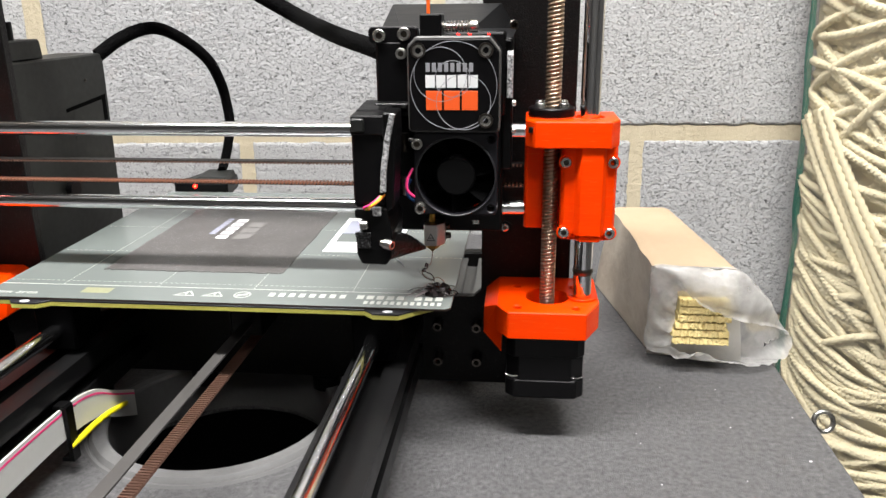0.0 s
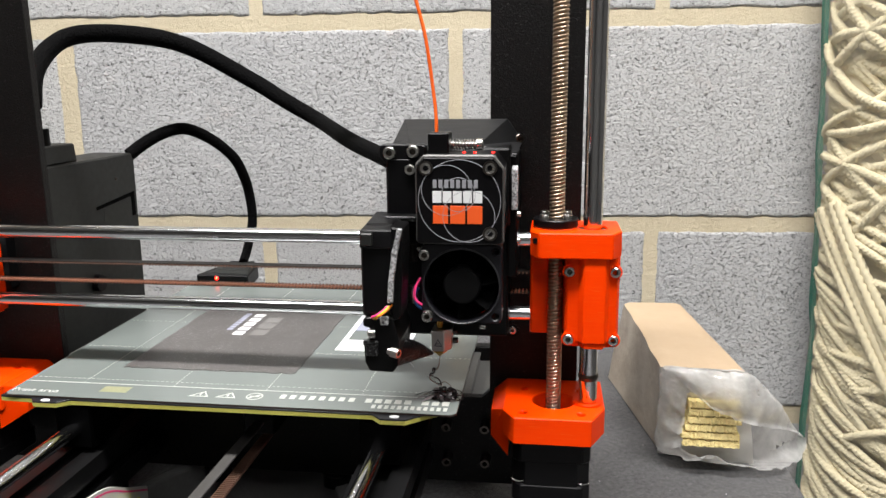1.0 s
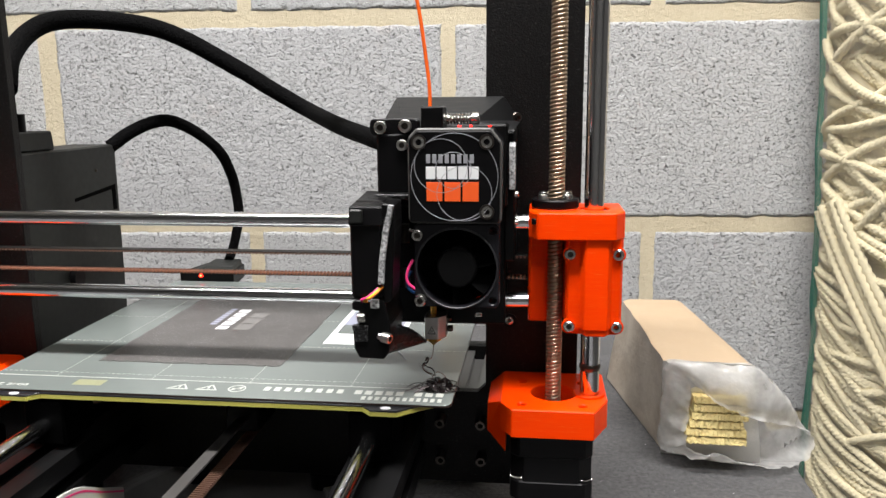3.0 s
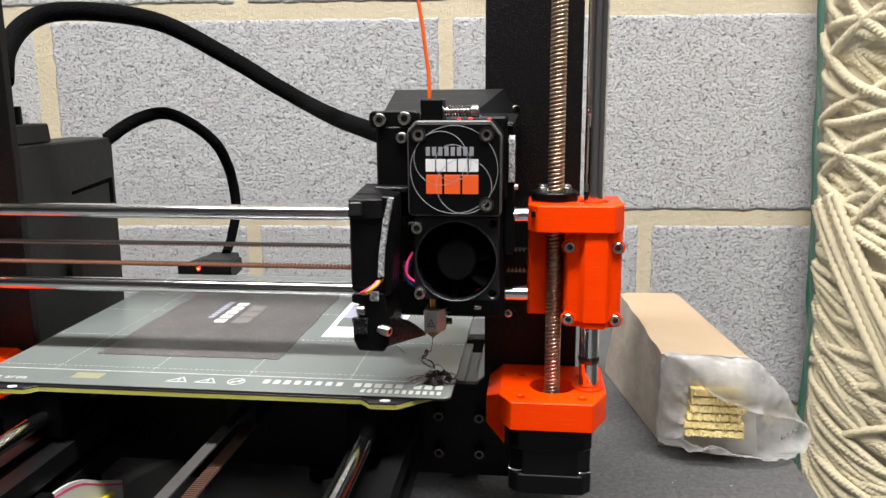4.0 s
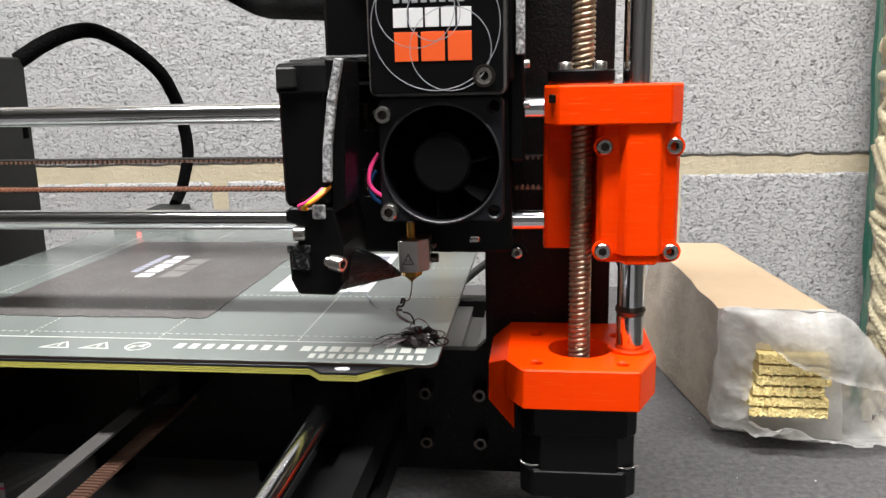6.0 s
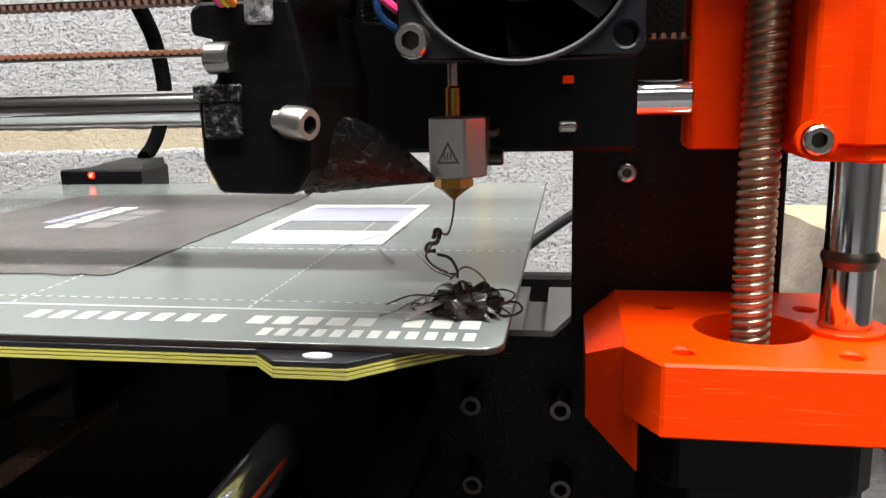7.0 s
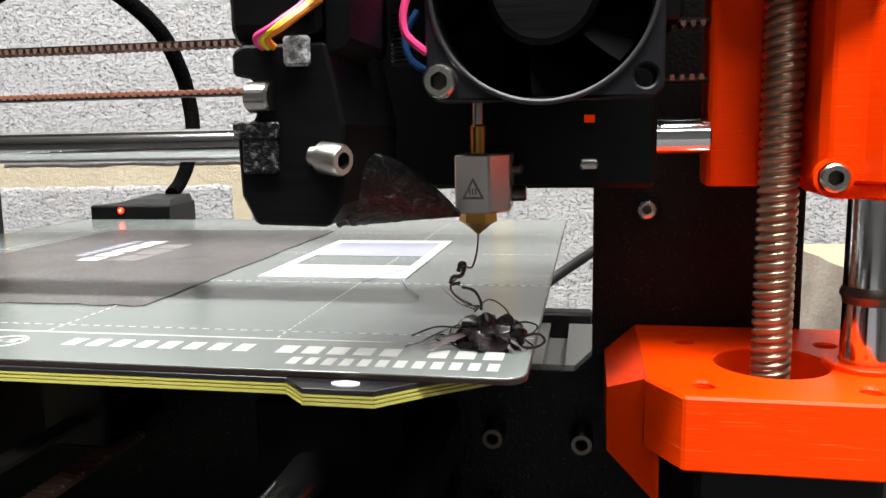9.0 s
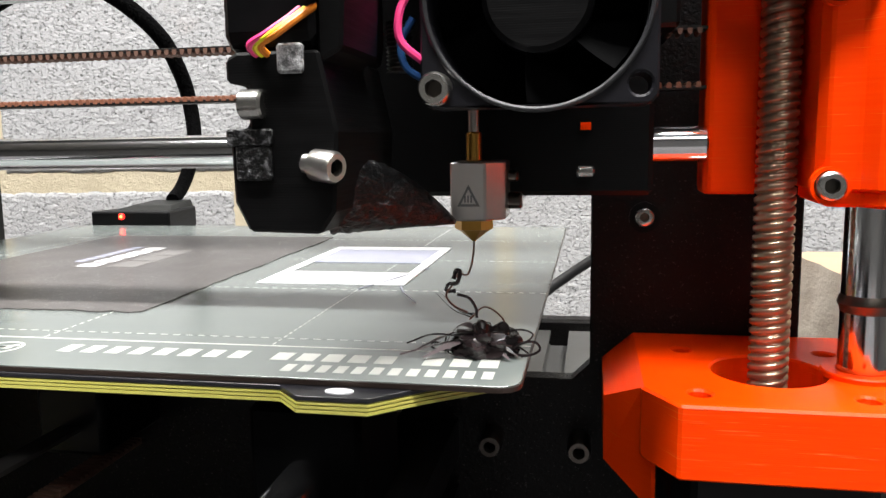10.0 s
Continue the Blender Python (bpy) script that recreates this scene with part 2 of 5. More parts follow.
_c = mix(TABLE, _s, _c, mix(TABLE, 0.5, _c, (0.085, 0.083, 0.085)))
setcol(TABLE, mix(TABLE, mix(TABLE, 0.65, (0, 0, 0), _d), _c, (0.20, 0.195, 0.19)))
setrough(TABLE, _s, 0.42, 0.62)
bump(TABLE, _n, 0.6, 0.0007)
RIMGREY = grained("worn_grey_plastic", (0.085, 0.084, 0.084), (0.17, 0.168, 0.166), 0.5, 300, 0.0006)
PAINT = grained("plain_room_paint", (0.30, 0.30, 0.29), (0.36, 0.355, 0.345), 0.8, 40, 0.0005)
# dark tone picked to weaken bounce and darken reflections, not a known paint
WALLDARK = grained("dark_unseen_wall_paint", (0.09, 0.09, 0.088), (0.13, 0.128, 0.124), 0.85, 40, 0.0005)
FLOORM = grained("grey_concrete_floor", (0.16, 0.155, 0.15), (0.24, 0.235, 0.22), 0.7, 30, 0.0005)
PAPER = material("tan_wrapping_paper", (0.56, 0.43, 0.28), 0.62)
_v = coords(PAPER)
_n = noise_tex(PAPER, _v, 35, 5, 0.6)
_e = noise_tex(PAPER, _v, 300, 3)
setcol(PAPER, mix(PAPER, mix(PAPER, 0.3, _n, _e), (0.36, 0.26, 0.165), (0.44, 0.33, 0.22)))
bump(PAPER, _n, 0.25, 0.002)
INNER = grained("milky_inner_wrap", (0.68, 0.66, 0.62), (0.80, 0.78, 0.74), 0.4, 60, 0.002)
FIBRE = grained("yellow_straw_board", (0.66, 0.50, 0.17), (0.92, 0.79, 0.42), 0.9, 600, 0.0005)
ROPE = material("cream_cotton_rope", (0.66, 0.61, 0.47), 0.85)
_v = coords(ROPE)
_n = noise_tex(ROPE, _v, 900, 4, 0.7)
_b = noise_tex(ROPE, _v, 18, 3)
setcol(ROPE, mix(ROPE, mix(ROPE, 0.5, _n, _b), (0.60, 0.52, 0.335), (0.74, 0.665, 0.47)))
bump(ROPE, _n, 0.6, 0.0008)
CLOTH = grained("cream_cotton_cloth", (0.60, 0.53, 0.37), (0.72, 0.645, 0.475), 0.8, 400, 0.0006)
GREEN = grained("green_woven_edging", (0.004, 0.085, 0.055), (0.012, 0.14, 0.095), 0.55, 500, 0.0006)


def film(name, tint, lo, hi, scale, relief):
    """Thin clear plastic that is milky in patches."""
    m = bpy.data.materials.new(name)
    m.use_nodes = True
    t = m.node_tree
    t.nodes.clear()
    out = t.nodes.new("ShaderNodeOutputMaterial")
    clear = t.nodes.new("ShaderNodeBsdfTransparent")
    milk = node(m, "ShaderNodeBsdfPrincipled", Roughness=0.16)
    milk.inputs["Base Color"].default_value = (*tint, 1)
    both = t.nodes.new("ShaderNodeMixShader")
    glow = t.nodes.new("ShaderNodeBsdfTranslucent")
    glow.inputs["Color"].default_value = (*tint, 1)
    body = t.nodes.new("ShaderNodeMixShader")
    body.inputs["Fac"].default_value = 0.4
    link(m, milk.outputs[0], body.inputs[1])
    link(m, glow.outputs[0], body.inputs[2])
    n = noise_tex(m, coords(m), scale, 4, 0.55)
    r = node(m, "ShaderNodeMapRange")
    r.inputs["From Min"].default_value, r.inputs["From Max"].default_value = 0.3, 0.7
    r.inputs["To Min"].default_value, r.inputs["To Max"].default_value = lo, hi
    bp = node(m, "ShaderNodeBump", Strength=0.8, Distance=relief)
    link(m, n, r.inputs["Value"])
    link(m, n, bp.inputs["Height"])
    link(m, bp.outputs["Normal"], milk.inputs["Normal"])
    link(m, r.outputs["Result"], both.inputs["Fac"])
    link(m, clear.outputs[0], both.inputs[1])
    link(m, body.outputs[0], both.inputs[2])
    link(m, both.outputs[0], out.inputs["Surface"])
    return m


FILM = film("milky_plastic_film", (0.76, 0.75, 0.735), 0.30, 0.80, 52, 0.005)
COVER = film("thin_clear_cover", (0.74, 0.70, 0.60), 0.03, 0.24, 16, 0.003)
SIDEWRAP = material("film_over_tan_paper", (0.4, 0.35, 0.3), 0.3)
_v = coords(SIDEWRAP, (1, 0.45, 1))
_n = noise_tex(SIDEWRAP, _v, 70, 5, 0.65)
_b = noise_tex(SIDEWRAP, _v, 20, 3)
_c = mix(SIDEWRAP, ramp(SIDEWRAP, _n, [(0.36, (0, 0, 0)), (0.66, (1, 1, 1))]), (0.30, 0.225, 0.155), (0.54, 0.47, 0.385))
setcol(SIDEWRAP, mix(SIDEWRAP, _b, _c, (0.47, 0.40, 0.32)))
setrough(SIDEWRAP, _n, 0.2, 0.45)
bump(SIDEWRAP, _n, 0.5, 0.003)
HOOD = printed("grey_black_printed_plastic", (0.006, 0.006, 0.0065), (0.012, 0.012, 0.0125), 0.42, 0.0004, 0.28)
# darker inner faces of the screw sockets, and the grease ring on the rod
SOCKET = material("dark_socket_and_grease", (0.10, 0.088, 0.075), 0.38, 0.8)
# near-black for fan and bed parts, and for shade built as solid pieces
VOID = material("dull_black_plastic_and_shade", (0.0007, 0.0007, 0.0008), 0.7, 0.0, 0.03)
GLOW = material("lit_lamp_diffuser", (0.9, 0.9, 0.9), 0.5)
_p = GLOW.node_tree.nodes["Principled BSDF"]
_p.inputs["Emission Color"].default_value = (1.0, 0.985, 0.955, 1)
_p.inputs["Emission Strength"].default_value = 4


EDGEWORN = grained("worn_grey_edge", (0.02, 0.019, 0.018), (0.13, 0.124, 0.118), 0.4, 500, 0.0001)
WORNBLACK = flecked("scuffed_black_print", (0.003, 0.003, 0.0032), (0.13, 0.13, 0.135), 0.52, 0.72, 900, 0.0008)
BOXROUGH = flecked("pale_rough_print_edge", (0.10, 0.10, 0.10), (0.52, 0.52, 0.53), 0.36, 0.62, 800, 0.0008)


# ---- mesh helpers: all lengths below are in millimetres ----
def thing(name, at, label, category, group="", kind=""):
    ob = new(name)
    ob.empty_display_size = 0.02
    ob.location = Vector(at) / 1000
    ob["at"] = list(at)
    return tagged(ob, label, category, group, kind)


def solid(name, bm, m, at=(0, 0, 0), smooth=False):
    """Links a bmesh, given in millimetres of the world, as one mesh whose origin is at `at`."""
    off = Vector(at)
    for v in bm.verts:
        v.co = (v.co - off) / 1000
    me = bpy.data.meshes.new(name)
    bmesh.ops.recalc_face_normals(bm, faces=bm.faces)
    bm.to_mesh(me)
    bm.free()
    me.materials.append(m)
    if smooth:
        me.polygons.foreach_set("use_smooth", [True] * len(me.polygons))
        me.set_sharp_from_angle(angle=radians(38))
    return new(name, me)


def part(name, bm, m, parent, label="", smooth=True):
    at = list(parent["at"])
    ob = solid(name, bm, m, at, smooth)
    ob["at"] = at
    ob.parent = parent
    return tagged(ob, label)


def lone(name, bm, m, at, label, category, group="", kind="", smooth=True):
    ob = solid(name, bm, m, at, smooth)
    ob.location = Vector(at) / 1000
    ob["at"] = list(at)
    return tagged(ob, label, category, group, kind)


def box(x0, x1, y0, y1, z0, z1, bevel=0.4, seg=1, bm=None):
    b = bmesh.new()
    bmesh.ops.create_cube(b, size=1)
    for v in b.verts:
        v.co = Vector(((x0 + x1) / 2 + v.co.x * (x1 - x0), (y0 + y1) / 2 + v.co.y * (y1 - y0), (z0 + z1) / 2 + v.co.z * (z1 - z0)))
    if bevel:
        bmesh.ops.bevel(b, geom=list(b.edges), offset=bevel, segments=seg, affect="EDGES", profile=0.5)
    return join(bm, b)


def join(bm, b):
    if bm is None:
        return b
    me = bpy.data.meshes.new("tmp")
    b.to_mesh(me)
    b.free()
    bm.from_mesh(me)
    bpy.data.meshes.remove(me)
    return bm


def basis(d):
    d = Vector(d).normalized()
    u = d.cross(Vector((0, 0, 1)))
    if u.length < 0.01:
        u = Vector((1, 0, 0))
    u.normalize()
    return d, u, d.cross(u).normalized()


def circle(cx, cy, r, n=24, turn=0.0):
    return [(cx + r * math.cos(turn + 2 * math.pi * i / n), cy + r * math.sin(turn + 2 * math.pi * i / n)) for i in range(n)]


def prism(outline, a0, a1, axis="z", holes=(), bevel=0.0, bm=None):
    """A flat outline with holes, given in the two other axes, drawn out along one axis."""
    b = bmesh.new()

    def place(p, a):
        return {"z": (p[0], p[1], a), "y": (p[0], a, p[1]), "x": (a, p[0], p[1])}[axis]

    rings = []
    for a in (a0, a1):
        edges = []
        for loop in (outline, *holes):
            vs = [b.verts.new(place(p, a)) for p in loop]
            rings.append(vs)
            edges += [b.edges.new((vs[i], vs[(i + 1) % len(vs)])) for i in range(len(vs))]
        if holes:
            bmesh.ops.triangle_fill(b, use_beauty=True, use_dissolve=False, edges=edges)
        else:
            b.faces.new(rings[-1])
    k = len(holes) + 1
    for lo, hi in zip(rings[:k], rings[k:]):
        for i in range(len(lo)):
            j = (i + 1) % len(lo)
            b.faces.new((lo[i], lo[j], hi[j], hi[i]))
    bmesh.ops.recalc_face_normals(b, faces=b.faces)
    if bevel:
        sharp = [e for e in b.edges if len(e.link_faces) == 2 and e.calc_face_angle(0) > 0.6]
        bmesh.ops.bevel(b, geom=sharp, offset=bevel, segments=1, affect="EDGES", profile=0.5)
    return join(bm, b)


def lathe(p0, p1, profile, n=24, bm=None):
    """Rings (distance along p0-p1 from 0 to 1, radius), closed at both ends."""
    b = bmesh.new()
    p0, p1 = Vector(p0), Vector(p1)
    d, u, w = basis(p1 - p0)
    rows = []
    for s, r in profile:
        c = p0.lerp(p1, s)
        rows.append([b.verts.new(c + (u * math.cos(2 * math.pi * i / n) + w * math.sin(2 * math.pi * i / n)) * r) for i in range(n)])
    for a, c in zip(rows, rows[1:]):
        for i in range(n):
            b.faces.new((a[i], a[(i + 1) % n], c[(i + 1) % n], c[i]))
    b.faces.new(rows[0])
    b.faces.new(rows[-1])
    return join(bm, b)


def rod(p0, p1, r, n=24, edge=0.4, bm=None):
    k = edge / max((Vector(p1) - Vector(p0)).length, 0.01)
    return lathe(p0, p1, [(0, r - edge), (k, r), (1 - k, r), (1, r - edge)], n, bm)


def spline(points, per=8):
    pts = [Vector(p) for p in points]
    pts = [pts[0] * 2 - pts[1], *pts, pts[-1] * 2 - pts[-2]]
    out = []
    for i in range(1, len(pts) - 2):
        a, b, c, d = pts[i - 1:i + 3]
        for k in range(per):
            t = k / per
            out.append(0.5 * ((2 * b) + (c - a) * t + (2 * a - 5 * b + 4 * c - d) * t * t + (3 * b - a - 3 * c + d) * t ** 3))
    out.append(pts[-2])
    return out


def tube(points, r, n=10, per=8, lobes=0, twist=0.0, bm=None, wobble=0.0, taper=None):
    """A round or lobed section swept along a smooth line through the points."""
    b = bmesh.new()
    line = spline(points, per) if per > 1 else [Vector(p) for p in points]
    up = None
    rows, along = [], 0.0
    for i, p in enumerate(line):
        d = (line[min(i + 1, len(line) - 1)] - line[max(i - 1, 0)]).normalized()
        if up is None:
            up = basis(d)[1]
        up = (up - d * up.dot(d)).normalized()
        side = d.cross(up)
        if i:
            along += (p - line[i - 1]).length
        rr = r if taper is None else r * taper(i / (len(line) - 1))
        row = []
        for k in range(n):
            a = 2 * math.pi * k / n
            q = rr * (1 + (0.19 * math.cos(lobes * (a + twist * along)) if lobes else 0) + (wobble * math.sin(along * 1.7 + i * i) if wobble else 0))
            row.append(b.verts.new(p + (up * math.cos(a) + side * math.sin(a)) * q))
        rows.append(row)
    for a, c in zip(rows, rows[1:]):
        for k in range(n):
            b.faces.new((a[k], a[(k + 1) % n], c[(k + 1) % n], c[k]))
    b.faces.new(rows[0])
    b.faces.new(rows[-1])
    return join(bm, b)


def mirrored(bm, flip):
    if flip:
        for v in bm.verts:
            v.co.x = -320 - v.co.x
        bmesh.ops.reverse_faces(bm, faces=bm.faces)
    return bm


def cap_screw(at, out, r=2.75, h=3.0, bm=None):
    """A round socket head that stands out from a face, with a six-sided socket."""
    d, u, w = basis(out)
    c = Vector(at)
    b = bmesh.new()
    n = 18

    def ring(rad, z, count=n, six=False):
        vs = []
        for i in range(count):
            a = 2 * math.pi * i / count
            q = rad
            if six:
                q = rad / math.cos((a + math.pi / 6) % (math.pi / 3) - math.pi / 6)
            vs.append(b.verts.new(c + d * z + (u * math.cos(a) + w * math.sin(a)) * q))
        return vs

    rows = [ring(r, -1), ring(r, h * 0.82), ring(r * 0.86, h), ring(r * 0.50, h, n, True), ring(r * 0.48, h * 0.25, n, True)]
    for p, q in zip(rows, rows[1:]):
        for i in range(n):
            b.faces.new((p[i], p[(i + 1) % n], q[(i + 1) % n], q[i]))
    b.faces.new(rows[-1])
    b.faces.ensure_lookup_table()
    for f in b.faces[-n - 1:]:
        f.material_index = 1
    return join(bm, b)


def screw_part(parent, at, out, m=STEEL, r=2.75, h=3.0, flip=False, label=""):
    ob = part("screw", mirrored(cap_screw(at, out, r, h), flip), m, parent, label)
    ob.data.materials.append(SOCKET)
    return ob


# ---- the room ----
def build_room():
    wall = lone("wall_back", box(-2300, 2300, 1.8, 120, -900, 1650, 0), MORTAR, (0, 0, 0),
                "grey concrete block wall with thick cream mortar joints", "wall", kind="structure", smooth=False)
    wall.location = (0, 0.4493, 0)
    wall.rotation_euler[2] = radians(4.03)
    pitch, height = 424.0, 216.7
    for k in range(-3, 5):
        z = 98.7 + height * k
        shift = -88 if k % 2 == 0 else -300
        for i in range(-4, 5):
            x = shift + pitch * i
            if x < -1500 or x > 1300:
                continue
            seen = -760 < x < 420 and -2 < k < 2
            b = bmesh.new()
            bmesh.ops.create_grid(b, x_segments=240 if seen else 24, y_segments=118 if seen else 12, size=0.5)
            x0, x1, z0, z1 = x + 6.5, x + pitch - 6.5, z + 7.5, z + height - 7.5
            for v in b.verts:
                px, pz = (x0 + x1) / 2 + v.co.x * (x1 - x0), (z0 + z1) / 2 + v.co.y * (z1 - z0)
                near = min((0.5 - abs(v.co.x)) * (x1 - x0), (0.5 - abs(v.co.y)) * (z1 - z0))
                px += 1.6 * noise.noise(Vector((px * 0.02, pz * 0.06, k * 7.0)))
                pz += 1.6 * noise.noise(Vector((px * 0.06, pz * 0.02, k * 3.0 + 50)))
                y = 0.0
                if seen:
                    g = noise.noise(Vector((px * 0.22, pz * 0.30, k * 11.0)))
                    y = 0.8 * min(max(-g - 0.3, 0.0) * 5, 1.0) - 0.3 * noise.noise(Vector((px * 0.5, pz * 0.5, 3.0 + k)))
                    y += 0.35 * noise.noise(Vector((px * 0.05, pz * 0.05, 9.0)))
                y += 2.8 * max(0.0, 1 - near / 4.0) ** 2
                v.co = Vector((px, y, pz))
            rim = bmesh.ops.extrude_edge_only(b, edges=[e for e in b.edges if len(e.link_faces) == 1])
            for v in [g for g in rim["geom"] if isinstance(g, bmesh.types.BMVert)]:
                v.co.y = 30
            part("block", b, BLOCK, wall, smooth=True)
    for name, dims, m, text, cat in (
            ("floor", (-2300, 2300, -2600, 620, -930, -900), FLOORM, "plain grey concrete floor of the room", "floor"),
            ("ceiling", (-2300, 2300, -2600, 620, 1600, 1650), PAINT, "plain pale painted ceiling", "ceiling"),
            # unseen walls added to close the room, kept dark to shape the light
            ("wall_left", (-2360, -2300, -2600, 620, -900, 1600), WALLDARK, "unseen plain wall, dark to cut bounced light", "wall"),
            ("wall_right", (2300, 2360, -2600, 620, -900, 1600), WALLDARK, "unseen plain wall, dark to cut bounced light", "wall"),
            ("wall_front", (-2300, 2300, -2660, -2600, -900, 1600), WALLDARK, "unseen plain wall, dark to cut bounced light", "wall")):
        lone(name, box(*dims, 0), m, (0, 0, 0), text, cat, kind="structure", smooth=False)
    # made-up fixtures, out of view, round the main lamp and the added fill
    for x, y, w in ((-50, -360, 80), (500, -1500, 150)):
        lamp = thing("unseen_ceiling_light", (x, y, 1600), "made-up long white ceiling light with lit diffuser, out of view", "ceiling light", "ceiling lights")
        part("housing", box(x - 760, x + 760, y - w - 10, y + w + 10, 1545, 1600, 4), PAINT, lamp)
        part("diffuser", box(x - 745, x + 745, y - w, y + w, 1536, 1544, 2), GLOW, lamp, "lit white diffuser")


def build_table():
    t = thing("work_table", (-264, -60, 0), "dark grey speckled plastic table top with a round ringed opening", "table")
    rim = [(-700, -520), (160, -520), (168, -516), (172, -508), (172, 392), (168, 400), (-700, 400)]
    part("table_top", prism(rim, -34, 0, "z", [circle(-174, 10, 64, 64)], bevel=1.2), TABLE, t)
    b = bmesh.new()
    n = 72
    prof = [(63.4, -30), (63.4, 1.6), (64.4, 2.8), (71.2, 2.8), (72.6, 1.2), (73.2, 0.1), (74.0, 0.1), (74.6, 1.3), (75.8, 1.4), (77.0, -0.4)]
    rows = [[b.verts.new((-174 + r * math.cos(2 * math.pi * i / n), 10 + r * math.sin(2 * math.pi * i / n), z)) for i in range(n)] for r, z in prof]
    for p, q in zip(rows, rows[1:]):
        for i in range(n):
            b.faces.new((p[i], p[(i + 1) % n], q[(i + 1) % n], q[i]))
    part("opening_rim", b, RIMGREY, t, "raised grey rim round the opening")
    b = bmesh.new()
    rows = [[b.verts.new((-174 + r * math.cos(2 * math.pi * i / n), 10 + r * math.sin(2 * math.pi * i / n), z)) for i in range(n)] for r, z in ((67, -33), (67, -150), (61, -158))]
    for p, q in zip(rows, rows[1:]):
        for i in range(n):
            b.faces.new((p[i], p[(i + 1) % n], q[(i + 1) % n], q[i]))
    b.faces.new(rows[-1])
    part("well", b, MOULDED, t, "black plastic well under the opening")
    for x in (-660, 130):
        for y in (-480, 360):
            part("leg", box(x - 20, x + 20, y - 20, y + 20, -900, -34, 3), MOULDED, t)
    rnd = random.Random(3)
    b = bmesh.new()
    for i in range(34):
        x, y = rnd.uniform(45, 168), rnd.uniform(-150, 210)
        if i < 8:
            x, y = rnd.uniform(-250, -90), rnd.uniform(-110, -60)
        s = rnd.uniform(0.2, 0.5) * (2.6 if i % 11 == 9 else 1)
        box(x, x + s * rnd.uniform(0.7, 2.2), y, y + s, 0.0, 0.25, 0, bm=b)
    crumbs = lone("crumbs", b, WHITE, (100, 0, 0), "tiny pale crumbs and dust on the table", "crumbs", kind="stuff", smooth=False)


# ---- the printer ----
printer = thing("desktop_3d_printer", (-160, 40, 0), "black and orange desktop 3D printer standing on the grey table", "3D printer")


def build_frame():
    outer = [(-346, 8), (26, 8), (30, 12), (30, 396), (26, 400), (-346, 400), (-350, 396), (-350, 12)]
    inner = [(-294, 64.5), (-26, 64.5), (-21.5, 69), (-21.5, 341), (-26, 345), (-294, 345), (-298.5, 341), (-298.5, 69)]
    fr = part("frame", prism(outer, 47, 53, "y", [inner], bevel=0.35), FRAME, printer, "black powder-coated metal frame plate", smooth=False)
    for x, z in ((-47.3, 47.8), (-24.0, 47.5), (-47.2, 25.2), (-23.8, 25.3)):
        screw_part(fr, (x, 46.5, z), (0, -1, 0), DARKSTEEL, 3.1, 8.6)
        screw_part(fr, (-320 - x, 46.5, z), (0, -1, 0), DARKSTEEL, 3.1, 8.6)
    for x, z in ((-8.1, 108.1), (-8.1, 330)):
        screw_part(fr, (x, 46.8, z), (0, -1, 0), STEEL, 2.3, 1.0)
        part("screw_seat", prism(circle(x, z, 3.9, 24), 46.4, 47.2, "y", [circle(x, z, 2.5, 24)]), MOULDED, fr)
    for x in (-120, -200):
        part("foot", rod((x, 50, 0), (x, 50, 8), 9, 20), MOULDED, fr)


def profile(x, z, s=30.0):
    """The outline of a slotted square bar, its lower left corner at x, z."""
    h, q, d, w = s / 2, 4.1, 7.0, 6.2
    one = [(-h, -h), (-q, -h), (-q, -h + 2), (-w, -h + 2), (-w, -h + 4), (-q, -h + d), (q, -h + d), (w, -h + 4), (w, -h + 2), (q, -h + 2), (q, -h)]
    out = []
    for k in range(4):
        c, sn = (1, 0, -1, 0)[k], (0, 1, 0, -1)[k]
        out += [(x + h + c * a - sn * e, z + h + sn * a + c * e) for a, e in one]
    return out


